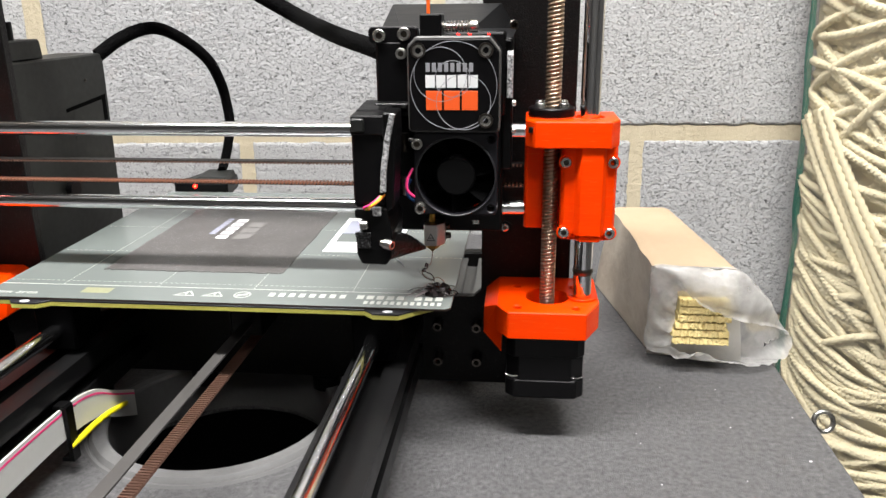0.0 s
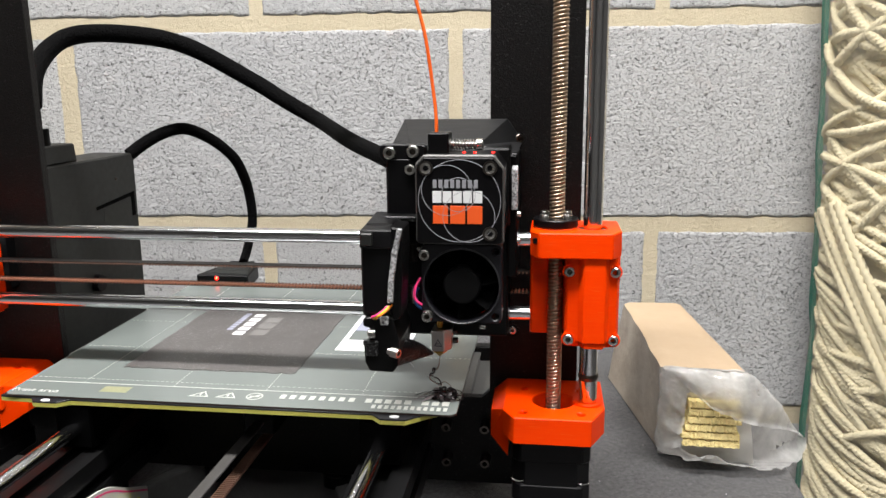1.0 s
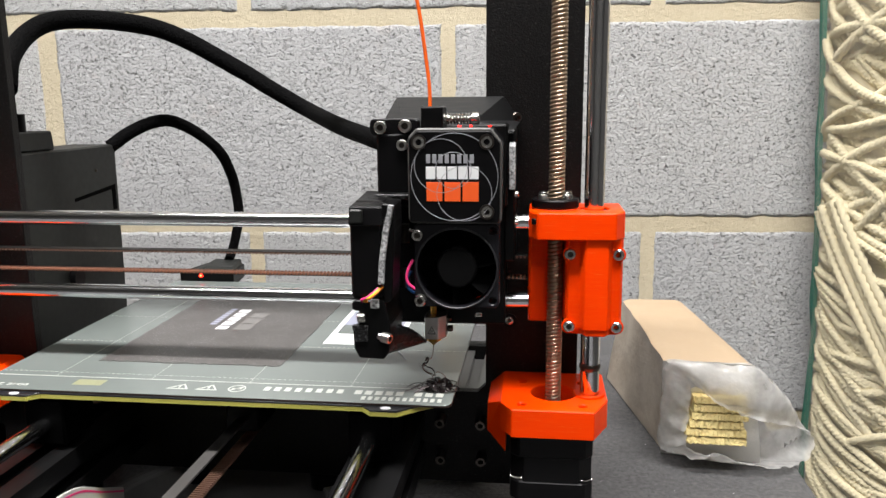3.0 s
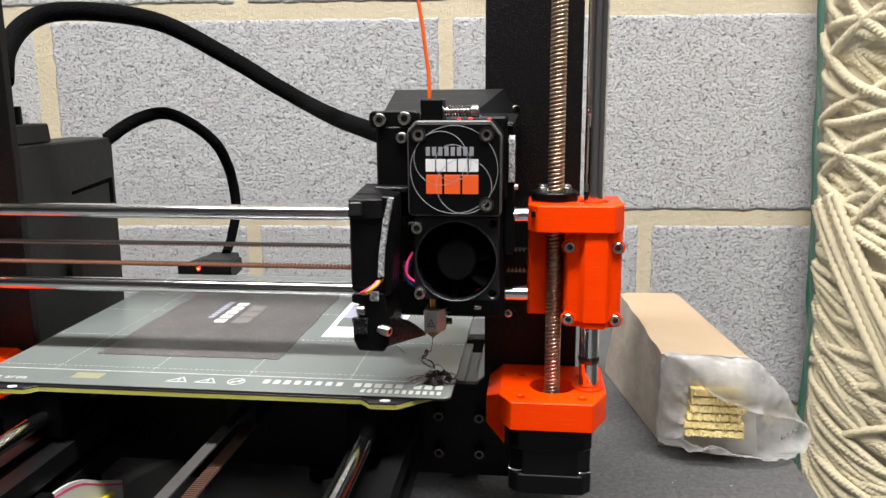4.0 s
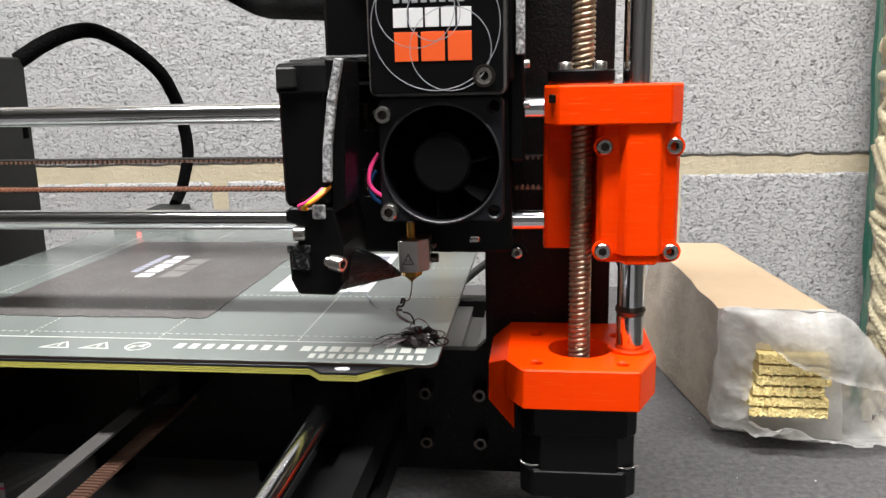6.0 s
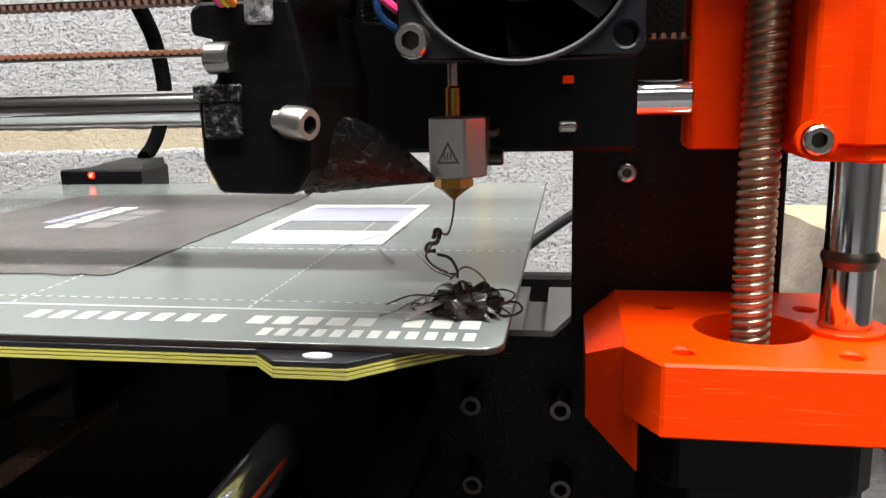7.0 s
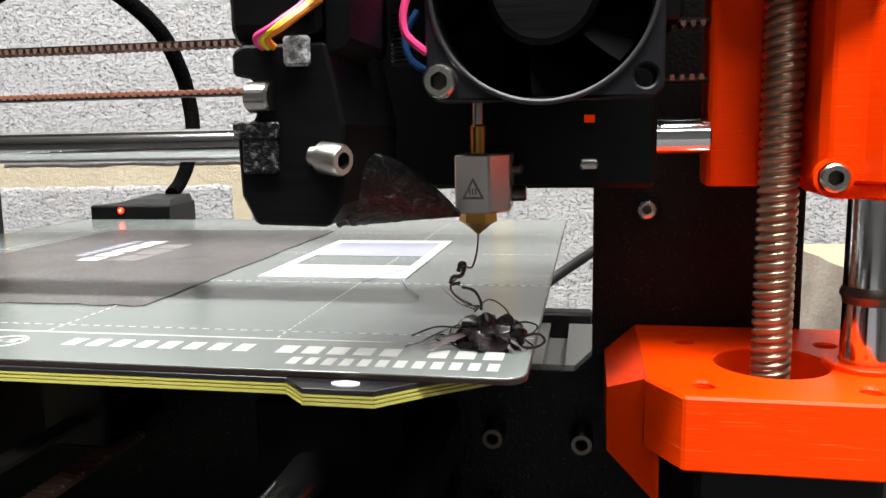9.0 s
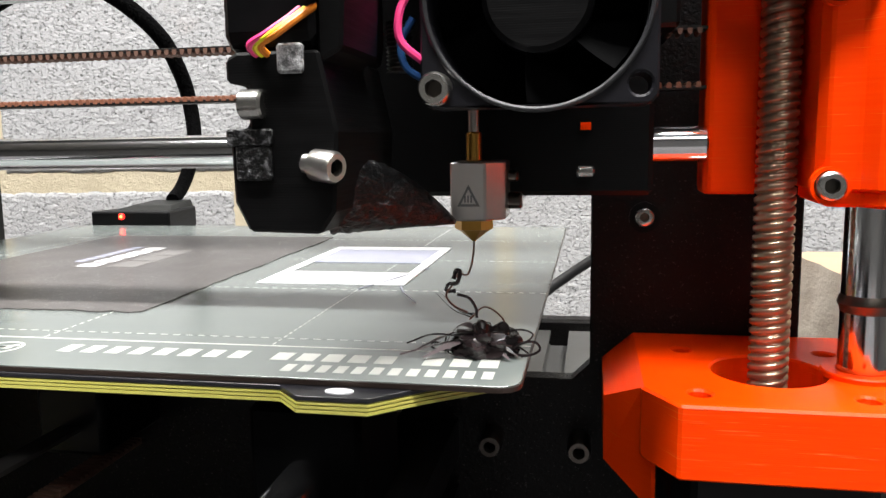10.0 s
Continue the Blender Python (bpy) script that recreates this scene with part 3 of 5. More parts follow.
def build_base():
    for x, y0, y1 in ((-87, -185, 47), (-263, -185, 47), (-50, 53, 190), (-300, 53, 190)):
        bar = part("slotted_bar", prism(profile(x, 22 if y0 < 0 else 12), y0, y1, "y"), ANOD if y0 < 0 else LITBAR, printer, "black slotted aluminium bar", smooth=False)
        for y in (y0 + 25, y1 - 40):
            part("foot", rod((x + 15, y, 0), (x + 15, y, 22 if y0 < 0 else 12), 9, 20, 1.0), MOULDED, bar)
    part("front_plate", box(-300, -20, -197, -185, 14, 72, 1.5), FRAME, printer)
    part("rear_plate", box(-300, -20, 190, 200, 14, 47, 1.5), FRAME, printer)
    for x in (-73.5, -246.5):
        part("guide_rod", rod((x, -186, 66), (x, 191, 66), 4, 32), GUIDE, printer, "polished steel guide rod")
        # made-up black box round the rod, imitating the shadow under the bed
        part("bearing_housing", box(x - 11, x + 11, -26, 2, 55, 80, 1.2), VOID, printer, "added black box in place of the bed's shadow on the rod")
        for y in (20, 120):
            part("rod_bearing", rod((x, y, 66), (x, y + 24, 66), 7.5, 24, 0.8), DARKSTEEL, printer)
            part("bearing_clip", box(x - 11, x + 11, y + 4, y + 20, 70, 78, 1), BLACK, printer)
    # drive belt: smooth run above, toothed run below
    part("drive_belt", box(-161, -154.6, -178, 190, 53.0, 54.2, 0.1), BELT, printer, "black rubber drive belt")
    b = box(-161, -154.6, -178, 190, 38.9, 39.9, 0.1)
    for i in range(184):
        y = -178 + 2 * i
        box(-161, -154.6, y, y + 1.1, 39.8, 40.7, 0, bm=b)
    part("drive_belt", b, BELT_TOOTH, printer, "brown toothed side of the drive belt", smooth=False)
    part("belt_pulley", rod((-163, -182, 46.5), (-152, -182, 46.5), 6.2, 24), STEEL, printer)
    part("belt_motor", box(-200, -158, 148, 190, 22, 64, 3), MOULDED, printer)
    part("belt_holder", box(-168, -148, 20, 60, 46, 76, 1.5), BLACK, printer)
    # flat cable on edge, with its clip
    b = bmesh.new()
    line = [(-229.5, -150, 25), (-229, -108, 29), (-228, -57, 30), (-227.5, -32, 26.5), (-227, -12, 16), (-227, 8, 6)]
    rows = []
    for p in spline(line, 8):
        rows.append([b.verts.new(p + Vector(q)) for q in ((-0.6, 0, -8.5), (0.6, 0, -8.5), (0.6, 0, 8.5), (-0.6, 0, 8.5))])
    for p, q in zip(rows, rows[1:]):
        for k in range(4):
            b.faces.new((p[k], p[(k + 1) % 4], q[(k + 1) % 4], q[k]))
    b.faces.new(rows[0])
    b.faces.new(rows[-1])
    rib = part("flat_cable", b, RIBBON, printer, "white flat ribbon cable with a pink edge stripe", smooth=False)
    b = bmesh.new()
    rows = []
    for p in spline(line, 8):
        rows.append([b.verts.new(p + Vector(q)) for q in ((0.4, 0, 5.4), (0.75, 0, 5.4), (0.75, 0, 6.6), (0.4, 0, 6.6))])
    for p, q in zip(rows, rows[1:]):
        for k in range(4):
            b.faces.new((p[k], p[(k + 1) % 4], q[(k + 1) % 4], q[k]))
    part("stripe", b, PINK, rib, "pink edge stripe", smooth=False)
    clip = [(-231, 9), (-224.6, 9), (-224.6, 39.6), (-225.6, 40.6), (-231.5, 40.6), (-232, 38.8), (-227, 38.2), (-226.8, 11), (-231, 11)]
    part("cable_clip", prism(clip, -60.5, -54.5, "y"), BLACK, printer, smooth=False)
    part("wire", tube([(-225.6, -60, 17.5), (-224.2, -52, 18.6), (-223.4, -40, 19.4), (-222.8, -27, 18.6), (-224, -14, 15), (-227, -2, 11)], 1.6, 10), YELLOW, printer, "bright yellow wire")


def build_bed():
    def outline(grow):
        pts = [(-287 - grow, 212 + grow), (-287 - grow, -27 - grow), (-268, -28 - grow), (-264, -33 - grow), (-250.5, -33 - grow), (-245, -28.6 - grow),
               (-76.5, -28.8 - grow), (-71.5, -34 - grow), (-58.5, -34 - grow), (-50.5, -27 - grow), (-40 + grow, -19 - grow), (-36 + grow, -8), (-34 + grow, 212 + grow)]
        return pts
    bed = part("heated_bed", prism(outline(-0.5), 82.1, 84.6, "z"), FR4, printer, "yellow-green layered fibreglass edge of the heated bed", smooth=False)
    for z0, z1 in ((82.0, 82.6), (82.8, 83.3), (83.55, 84.0)):
        part("layer", prism(outline(0), z0, z1, "z"), FR4, bed, smooth=False)
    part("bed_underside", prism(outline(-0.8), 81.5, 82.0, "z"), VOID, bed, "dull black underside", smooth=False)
    part("bed_top", prism(outline(0.05), 84.2, 85.1, "z", bevel=0.1), PCB_TOP, bed, "black top of the heated bed", smooth=False)
    for x in (-64.4, -257.5):
        part("contact_pad", prism([(x + 2.6 * math.cos(a / 12 * math.pi), -31.2 + 1.5 * math.sin(a / 12 * math.pi)) for a in range(24)], 85.0, 85.35, "z"), WHITE, bed, "white oval mark")
    part("carriage_plate", box(-275, -45, -8, 190, 76.4, 80.4, 1), FRAME, printer)
    for x in (-60, -160, -258):
        for y in (10, 95, 180):
            part("spacer", rod((x, y, 80), (x, y, 81.8), 3, 12), STEEL, printer)
    conn = part("bed_connector", prism([(-285, 214.5), (-239, 214.5), (-244, 252), (-278, 252)], 82, 93.6, "z", bevel=0.8), BLACK, printer, "flat black cable connector with a red light", smooth=False)
    b = bmesh.new()
    for p in ((-277, 222, 93.2), (-241, 219, 93.2), (-246, 252, 93.2), (-275, 252, 93.8), (-268, 228, 96.0), (-244, 226, 96.0), (-248, 254, 97.0), (-270, 254, 97.0), (-248, 258, 90), (-270, 258, 90)):
        b.verts.new(p)
    bmesh.ops.convex_hull(b, input=list(b.verts))
    part("cable_cover", b, BOXBLACK, conn, smooth=False)
    part("status_led", rod((-266.6, 215, 91.0), (-266.6, 213.7, 91.0), 1.7, 16, 0.3), LED, conn, "lit red indicator light")
    part("led_die", rod((-266.6, 214, 91.0), (-266.6, 213.3, 91.0), 0.8, 12, 0.2), LED_HOT, conn, "glowing core of the light")
    part("bed_cable", tube([(-257, 250, 97), (-259, 264, 103), (-259.5, 275, 114), (-258, 281, 132), (-259.5, 280, 155), (-260.5, 273, 171), (-264, 261, 189), (-275, 246, 205), (-288, 229, 215.5), (-300, 219, 215.2), (-314, 209, 208), (-326, 197, 197)],
                           4.4, 14, taper=lambda q: 0.88 + 0.3 * q), SLEEVE, printer, "black sleeved cable of the heated bed")


def build_z_axis(flip):
    def put(name, bm, m, parent=printer, label="", smooth=True):
        return part(name, mirrored(bm, flip), m, parent, label, smooth)
    # motor
    sq = [(-5.7, -1.2), (-1.2, -5.7), (32.2, -5.7), (36.7, -1.2), (36.7, 32.2), (32.2, 36.7), (-1.2, 36.7), (-5.7, 32.2)]
    mid = [(-5.3, 1.6), (1.6, -5.3), (29.4, -5.3), (36.3, 1.6), (36.3, 29.4), (29.4, 36.3), (1.6, 36.3), (-5.3, 29.4)]
    motor = put("lift_motor", prism(mid, 30, 60.5, "z", bevel=0.4), MOULDED, label="black square stepper motor", smooth=False)
    put("motor_cap", prism(sq, 50.5, 62.2, "z", bevel=0.8), MOULDED, motor, smooth=False)
    put("worn_rim", prism([(15.5 + (x - 15.5) * 1.012, 15.5 + (y - 15.5) * 1.012) for x, y in sq], 61.5, 62.3, "z", bevel=0.2), EDGEWORN, motor, "worn pale rim of the motor", smooth=False)
    put("motor_cap", prism(sq, 26.5, 37.5, "z", bevel=0.8), MOULDED, motor, smooth=False)
    for cx in (-2.4, 33.4):
        b = bmesh.new()
        rows = []
        for i in range(11):
            s = -1 + i / 5
            p = Vector((cx + 3.6 * s, -5.9 + 1.2 * abs(s) ** 3 * (1 if (s < 0) == (cx < 0) else 0), 39.6 + 0.9 * s * s + 0.5 * s * (1 if cx > 0 else -1)))
            h = 0.42 * (1.05 - abs(s))
            rows.append([b.verts.new(p + Vector(q)) for q in ((0, 0, -h), (0, -0.15, 0), (0, 0, h))])
        for p, q in zip(rows, rows[1:]):
            for k in range(2):
                b.faces.new((p[k], q[k], q[k + 1], p[k + 1]))
        put("bare_edge", b, STEEL, motor, "bare bright corner of the motor")
    # orange motor mount
    plan = [(-4.6, -9.6), (36.2, -9.6), (44, 8), (44, 46.8), (-11, 46.8), (-11, 1)]
    holes = [circle(16.3, 16, 11.7, 40)] + [circle(x, y, 2.3, 16) for x, y in ((0.1, -1.5), (31, -1.5), (0, 31), (31.5, 31))]
    mount = put("motor_mount", prism(plan, 63.0, 78, "z", holes, bevel=0.5), ORANGE, label="orange printed motor mount", smooth=False)
    wing = bmesh.new()
    for p in ((-10.8, 2, 77.6), (-10.8, 46.8, 77.6), (-18.3, 15.5, 71), (-18.3, 46.8, 71), (-18.3, 12, 57.5), (-18.3, 46.8, 57.5), (-8, 0, 51), (-8, 46.8, 51), (-8, 0, 63)):
        wing.verts.new(p)
    bmesh.ops.convex_hull(wing, input=list(wing.verts))
    put("mount_wing", wing, ORANGE, mount, smooth=False)
    put("rod_collar", prism(circle(35, 15.5, 8.2, 28), 77.6, 79.2, "z", [circle(35, 15.5, 5.1, 28)], bevel=0.3), ORANGE, mount)
    put("motor_boss", rod((15.6, 16, 62), (15.6, 16, 65), 10.9, 32, 0.5), STEEL, motor)
    # smooth rod and lead screw
    put("smooth_rod", rod((35, 15.5, 64), (35, 15.5, 372), 5, 40), CHROME, label="polished steel upright rod")
    put("grease_ring", lathe((35, 15.5, 91.6), (35, 15.5, 95.4), [(0, 5.0), (0.25, 5.2), (0.5, 5.7), (0.75, 5.5), (1, 5.0)], 32), SOCKET, label="ring of dark grease on the upright rod")
    b = bmesh.new()
    n, pitch, starts = 40, 2.0, 2
    rows = []
    z = 64.0
    while z < 330:
        row = []
        for k in range(n):
            a = 2 * math.pi * k / n
            ph = (starts * a / (2 * math.pi) - z / pitch) % 1.0
            r = 3.5 + 0.62 * min(max((0.40 - abs(ph - 0.5)) / 0.16, 0.0), 1.0)
            row.append(b.verts.new((16.2 + r * math.cos(a), 15.5 + r * math.sin(a), z)))
        rows.append(row)
        z += 0.2
    for p, q in zip(rows, rows[1:]):
        for k in range(n):
            b.faces.new((p[k], p[(k + 1) % n], q[(k + 1) % n], q[k]))
    put("lead_screw", b, LEAD, label="brownish steel lead screw with coarse thread")
    # orange slide on the rods
    body = [(21, 4), (22.5, 1.5), (28, 0.8), (30.5, -3.2), (41.5, -3.2), (43.5, 0.6), (47.5, 1.2), (49, 4), (49, 34), (21, 34)]
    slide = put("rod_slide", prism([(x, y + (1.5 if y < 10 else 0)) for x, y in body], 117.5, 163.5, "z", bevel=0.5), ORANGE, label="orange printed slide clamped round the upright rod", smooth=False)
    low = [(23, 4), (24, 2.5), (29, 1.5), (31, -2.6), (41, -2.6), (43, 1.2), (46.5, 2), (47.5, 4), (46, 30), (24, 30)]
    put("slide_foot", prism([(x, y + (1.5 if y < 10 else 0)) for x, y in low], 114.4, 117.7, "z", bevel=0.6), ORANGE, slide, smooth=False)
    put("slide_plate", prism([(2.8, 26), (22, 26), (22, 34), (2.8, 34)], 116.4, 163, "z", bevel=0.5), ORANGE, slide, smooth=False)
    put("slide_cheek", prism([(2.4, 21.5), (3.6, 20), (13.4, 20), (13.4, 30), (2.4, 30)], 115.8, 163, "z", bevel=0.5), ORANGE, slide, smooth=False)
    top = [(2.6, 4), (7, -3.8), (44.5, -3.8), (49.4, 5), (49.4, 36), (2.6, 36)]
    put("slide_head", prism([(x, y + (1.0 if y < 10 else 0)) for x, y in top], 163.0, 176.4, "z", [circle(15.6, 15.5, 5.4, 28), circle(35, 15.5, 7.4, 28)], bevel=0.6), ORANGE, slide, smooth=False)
    for x in (23.2, 46.4):
        for z in (118.6, 155.4):
            screw_part(slide, (x, 3.2, z), (0, -1, 0), STEEL, 2.8, 2.2, flip)
            put("screw_seat", prism(circle(x, z, 3.7, 20), 2.4, 4.1, "y", [circle(x, z, 3.0, 20)]), ORANGE, slide)
    put("nut_slot", box(4.0, 8.2, -1.4, 0.6, 170.6, 173.4, 0.2), MOULDED, slide)
    nut = put("lead_nut", prism(circle(15.6, 15.5, 11.8, 40), 177.0, 181.6, "z", [circle(15.6, 15.5, 4.3, 28)], bevel=0.6), MOULDED, label="black flanged lead screw nut")
    put("washer", prism(circle(15.6, 15.5, 11.2, 40), 176.3, 177.2, "z", [circle(15.6, 15.5, 4.6, 28)]), STEEL, nut)
    for a in (45, 135, 225, 315):
        x, y = 15.6 + 8.2 * math.cos(radians(a)), 15.5 + 8.2 * math.sin(radians(a))
        screw_part(nut, (x, y, 181.4), (0, 0, 1), STEEL, 2.6, 2.8, flip)
    put("rod_bearing", prism(circle(35, 15.5, 7.2, 28), 165, 175.4, "z", [circle(35, 15.5, 5.05, 28)]), DARKSTEEL, slide)


def build_x_axis():
    for z, x1 in ((168.2, 4), (126.6, 3)):
        part("cross_rod", rod((-335, 21.2, z), (x1, 21.2, z), 4, 36), CHROME, printer, "polished steel cross rod")
    for z, up in ((150.9, -1), (138.6, 1)):
        belt = part("cross_belt", box(-330, 2.2, 18, 24, z - 0.35, z + 0.35, 0.05), CROSSBELT, printer, "toothed rubber belt of the cross axis", smooth=False)
        b = bmesh.new()
        for i in range(166):
            x = -330 + 2 * i
            tooth = [(x, z), (x + 1.15, z), (x + 1.05, z + up * 0.95), (x + 0.8, z + up * 1.25), (x + 0.35, z + up * 1.25), (x + 0.1, z + up * 0.95)]
            prism(tooth, 17.9, 24.1, "y", bm=b)
        part("belt_teeth", b, COPPER_TOOTH if up > 0 else BELT_TOOTH, belt, "row of small belt teeth", smooth=False)
    # motor and holder at the far slide
    part("cross_motor", box(-365, -323, 36, 76, 125, 167, 3), MOULDED, printer)
    part("motor_bracket", prism([(-342, 120), (-325.5, 120), (-324, 128), (-324, 164), (-327, 172), (-342, 172)], 5, 16, "y", bevel=0.6), ORANGE, printer, smooth=False)


def letters(bars, x0, x1, z0, z1, y, m, parent, name, gap=0.22):
    """A row of plain upright bars in place of a word."""
    w = (x1 - x0) / bars
    for i in range(bars):
        part(name, box(x0 + w * i + w * gap / 2, x0 + w * (i + 1) - w * gap / 2, y - 0.12, y + 0.3, z0, z1, 0.06), m, parent, smooth=False)


def build_head():
    # carriage behind
    part("carriage", box(-73, -9, 9, 36, 116.4, 178, 1.0), BLACK, printer, "black printed carriage on the cross rods", smooth=False)
    part("carriage_upper", box(-68, -8, 4, 40, 178, 219, 1.2), BLACK, printer, smooth=False)
    part("carriage_cheek", box(-9.4, -4.4, 8, 40, 150, 216, 0.8), BLACK, printer, smooth=False)
    b = bmesh.new()
    lo = [b.verts.new(p) for p in ((-72, 6, 217), (-5, 6, 214), (-3, 44, 219), (-76, 44, 219))]
    hi = [b.verts.new(p) for p in ((-61, 8, 220.4), (-25, 8, 220.4), (-11, 38, 232.2), (-69, 38, 232.2))]
    back = [b.verts.new(p) for p in ((-11, 44, 231), (-69, 44, 231))]
    b.faces.new(lo)
    b.faces.new(hi)
    b.faces.new((lo[0], lo[1], hi[1], hi[0]))
    b.faces.new((lo[1], lo[2], back[0], hi[2], hi[1]))
    b.faces.new((lo[3], lo[0], hi[0], hi[3], back[1]))
    b.faces.new((hi[2], back[0], back[1], hi[3]))
    b.faces.new((lo[2], lo[3], back[1], back[0]))
    bmesh.ops.bevel(b, geom=list(b.edges), offset=0.5, segments=1, affect="EDGES", profile=0.5)
    part("cable_hood", b, HOOD, printer, "black sloping hood over the cables", smooth=False)
    part("hood_screw", cap_screw((-5.5, 42, 221), (0.5, -1, 0), 2.8, 2.5), DARKSTEEL, printer)
    # gearbox with label plate
    sq = [(-52.3, 176.0), (-51, 174.6), (-11, 174.6), (-9.8, 176), (-9.8, 211.5), (-14.5, 217.6), (-48.4, 217.6), (-52.3, 213.4)]
    gear = part("gearbox", prism(sq, -22.5, 4, "y", bevel=0.5), MOULDED, printer, "black gearbox with a round line emblem", smooth=False)
    rimp = [(-52.7, 175.6), (-51.4, 174.2), (-10.6, 174.2), (-9.4, 175.6), (-9.4, 211.7), (-14.3, 218.0), (-48.6, 218.0), (-52.7, 213.6)]
    part("plate_edge", prism(rimp, -24.2, -21.4, "y", bevel=0.7), EDGEWORN, gear, "worn pale edge of the plate", smooth=False)
    face = [(-51.9, 176.3), (-50.8, 175.1), (-11.3, 175.1), (-10.3, 176.3), (-10.3, 211.2), (-14.9, 216.6), (-48, 216.6), (-51.9, 212.8)]
    part("label_plate", prism(face, -25.6, -23.6, "y", bevel=0.35), MOULDED, gear, "black label plate with bars of grey, white and orange", smooth=False)
    for x, z in ((-47.3, 211.7), (-16.3, 211.8), (-16.2, 180.0)):
        part("screw_seat", prism(circle(x, z, 3.5, 24), -26.1, -25.4, "y", [circle(x, z, 2.7, 24)]), DARKSTEEL, gear)
        screw_part(gear, (x, -25.0, z), (0, -1, 0), STEEL, 2.7, 0.9)
    for cx, cz, r in ((-31.1, 195.8, 20.0), (-37.2, 201.0, 12.2), (-26.5, 188.3, 12.6), (-31.5, 199.0, 8.2)):
        b = bmesh.new()
        pts = []
        for i in range(73):
            a = 2 * math.pi * i / 72
            pts.append((cx + r * math.cos(a), -25.7, cz + r * math.sin(a)))
        tube(pts, 0.17, 5, 1, bm=b)
        part("emblem_line", b, LOGO_GREY, gear, "thin grey circle line")
    letters(8, -44.4, -21.6, 202.2, 206.2, -25.7, LOGO_GREY, gear, "grey_bar", 0.34)
    letters(5, -44.4, -19.6, 195.0, 200.7, -25.7, LOGO_WHITE, gear, "white_bar", 0.13)
    letters(3, -44.4, -19.4, 184.8, 193.6, -25.7, LOGO_ORANGE, gear, "orange_bar", 0.12)
    part("side_grip", prism([(4, 187), (8, 187), (12, 190), (12, 206), (8, 210), (4, 208)], -7.3, -4.2, "x", bevel=0.3), BOXROUGH, gear, "pale worn grip strip", smooth=False)
    for z in (184, 170):
        screw_part(gear if z > 175 else printer, (-4.6, 10, z), (1, 0, 0), STEEL, 1.5, 2.0)
    # idler lever, spring and filament inlet
    part("head_body", box(-69.3, -52.3, -14, 8, 181, 215.5, 1.2), MOULDED, printer, smooth=False)
    lever = part("idler_lever", prism([(-72.5, 216), (-71, 214.3), (-56, 214.3), (-52, 211), (-49.3, 214), (-49.3, 221), (-51, 222), (-71, 222), (-72.5, 220.5)], -13.5, -5, "y", bevel=0.5), MOULDED, printer, "black idler lever with two bright screws", smooth=False)
    for x, z in ((-67.1, 218.0), (-55.3, 218.7)):
        screw_part(lever, (x, -13.3, z), (0, -1, 0), STEEL, 3.1, 2.6)
    screw_part(printer, (-56.8, -14.8, 209.8), (0, -1, 0), STEEL, 2.6, 1.4)
    part("inlet_block", box(-48.2, -37.8, -12, 3, 216, 227.6, 0.7), MOULDED, printer, "black filament inlet", smooth=False)
    pts = []
    for i in range(9 * 14 + 1):
        a = 2 * math.pi * i / 14
        pts.append((-38 + 13.5 * i / 126, -8 + 2.3 * math.cos(a), 221.8 + 2.3 * math.sin(a)))
    part("tension_spring", tube(pts, 0.5, 6, 1), STEEL, printer, "bright coil spring")
    part("spring_bolt", rod((-40, -8, 221.8), (-22, -8, 221.8), 1.3, 14), STEEL, printer)
    part("bolt_head", rod((-24.6, -8, 221.8), (-20.8, -8, 221.8), 2.9, 20), STEEL, printer, "bright round bolt head")
    for x in (-29.5, -24.2, -15.4):
        part("status_led", box(x - 0.7, x + 0.7, -17.6, -16.4, 218.2, 218.9, 0.1), LED, printer, "lit red indicator light")
    # heatsink fan
    cx, cz = -30.6, 152.5
    corner = [(-50.6, 135.2), (-49.2, 133.8), (-12, 133.8), (-10.6, 135.2), (-10.6, 172.4), (-12, 173.8), (-49.2, 173.8), (-50.6, 172.4)]
    fan = part("cooling_fan", prism(corner, -22.6, -11.5, "y", [circle(cx, cz, 18.9, 56), circle(-13.6, 137.2, 1.9, 16), circle(-13.6, 170.6, 1.9, 16)], bevel=0.4), FANPL, printer, "black square cooling fan", smooth=False)
    part("fan_ring", prism(circle(cx, cz, 19.7, 64), -23.1, -22.3, "y", [circle(cx, cz, 18.7, 64)], bevel=0.35), FANRIM, fan, "dark grey rim of the fan opening")
    part("fan_hub", rod((cx, -13, cz), (cx, -21.2, cz), 9.6, 40, 1.0), BLACK, fan, "round black fan hub")
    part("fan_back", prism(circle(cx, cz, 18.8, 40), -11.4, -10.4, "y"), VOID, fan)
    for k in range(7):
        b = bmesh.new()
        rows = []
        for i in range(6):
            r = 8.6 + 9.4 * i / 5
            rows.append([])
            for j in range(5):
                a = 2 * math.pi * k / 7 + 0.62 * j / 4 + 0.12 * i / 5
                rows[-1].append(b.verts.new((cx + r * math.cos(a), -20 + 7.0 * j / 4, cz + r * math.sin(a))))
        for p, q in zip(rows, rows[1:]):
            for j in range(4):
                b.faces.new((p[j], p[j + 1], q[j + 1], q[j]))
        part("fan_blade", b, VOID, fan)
    for x, z in ((-48.7, 168.5), (-47.8, 137.1)):
        screw_part(fan, (x, -22.6, z), (0, -1, 0), STEEL, 2.9, 2.9)
    part("screw_shank", rod((-58, -12, 168.8), (-49, -12, 168.8), 1.4, 14), STEEL, fan)
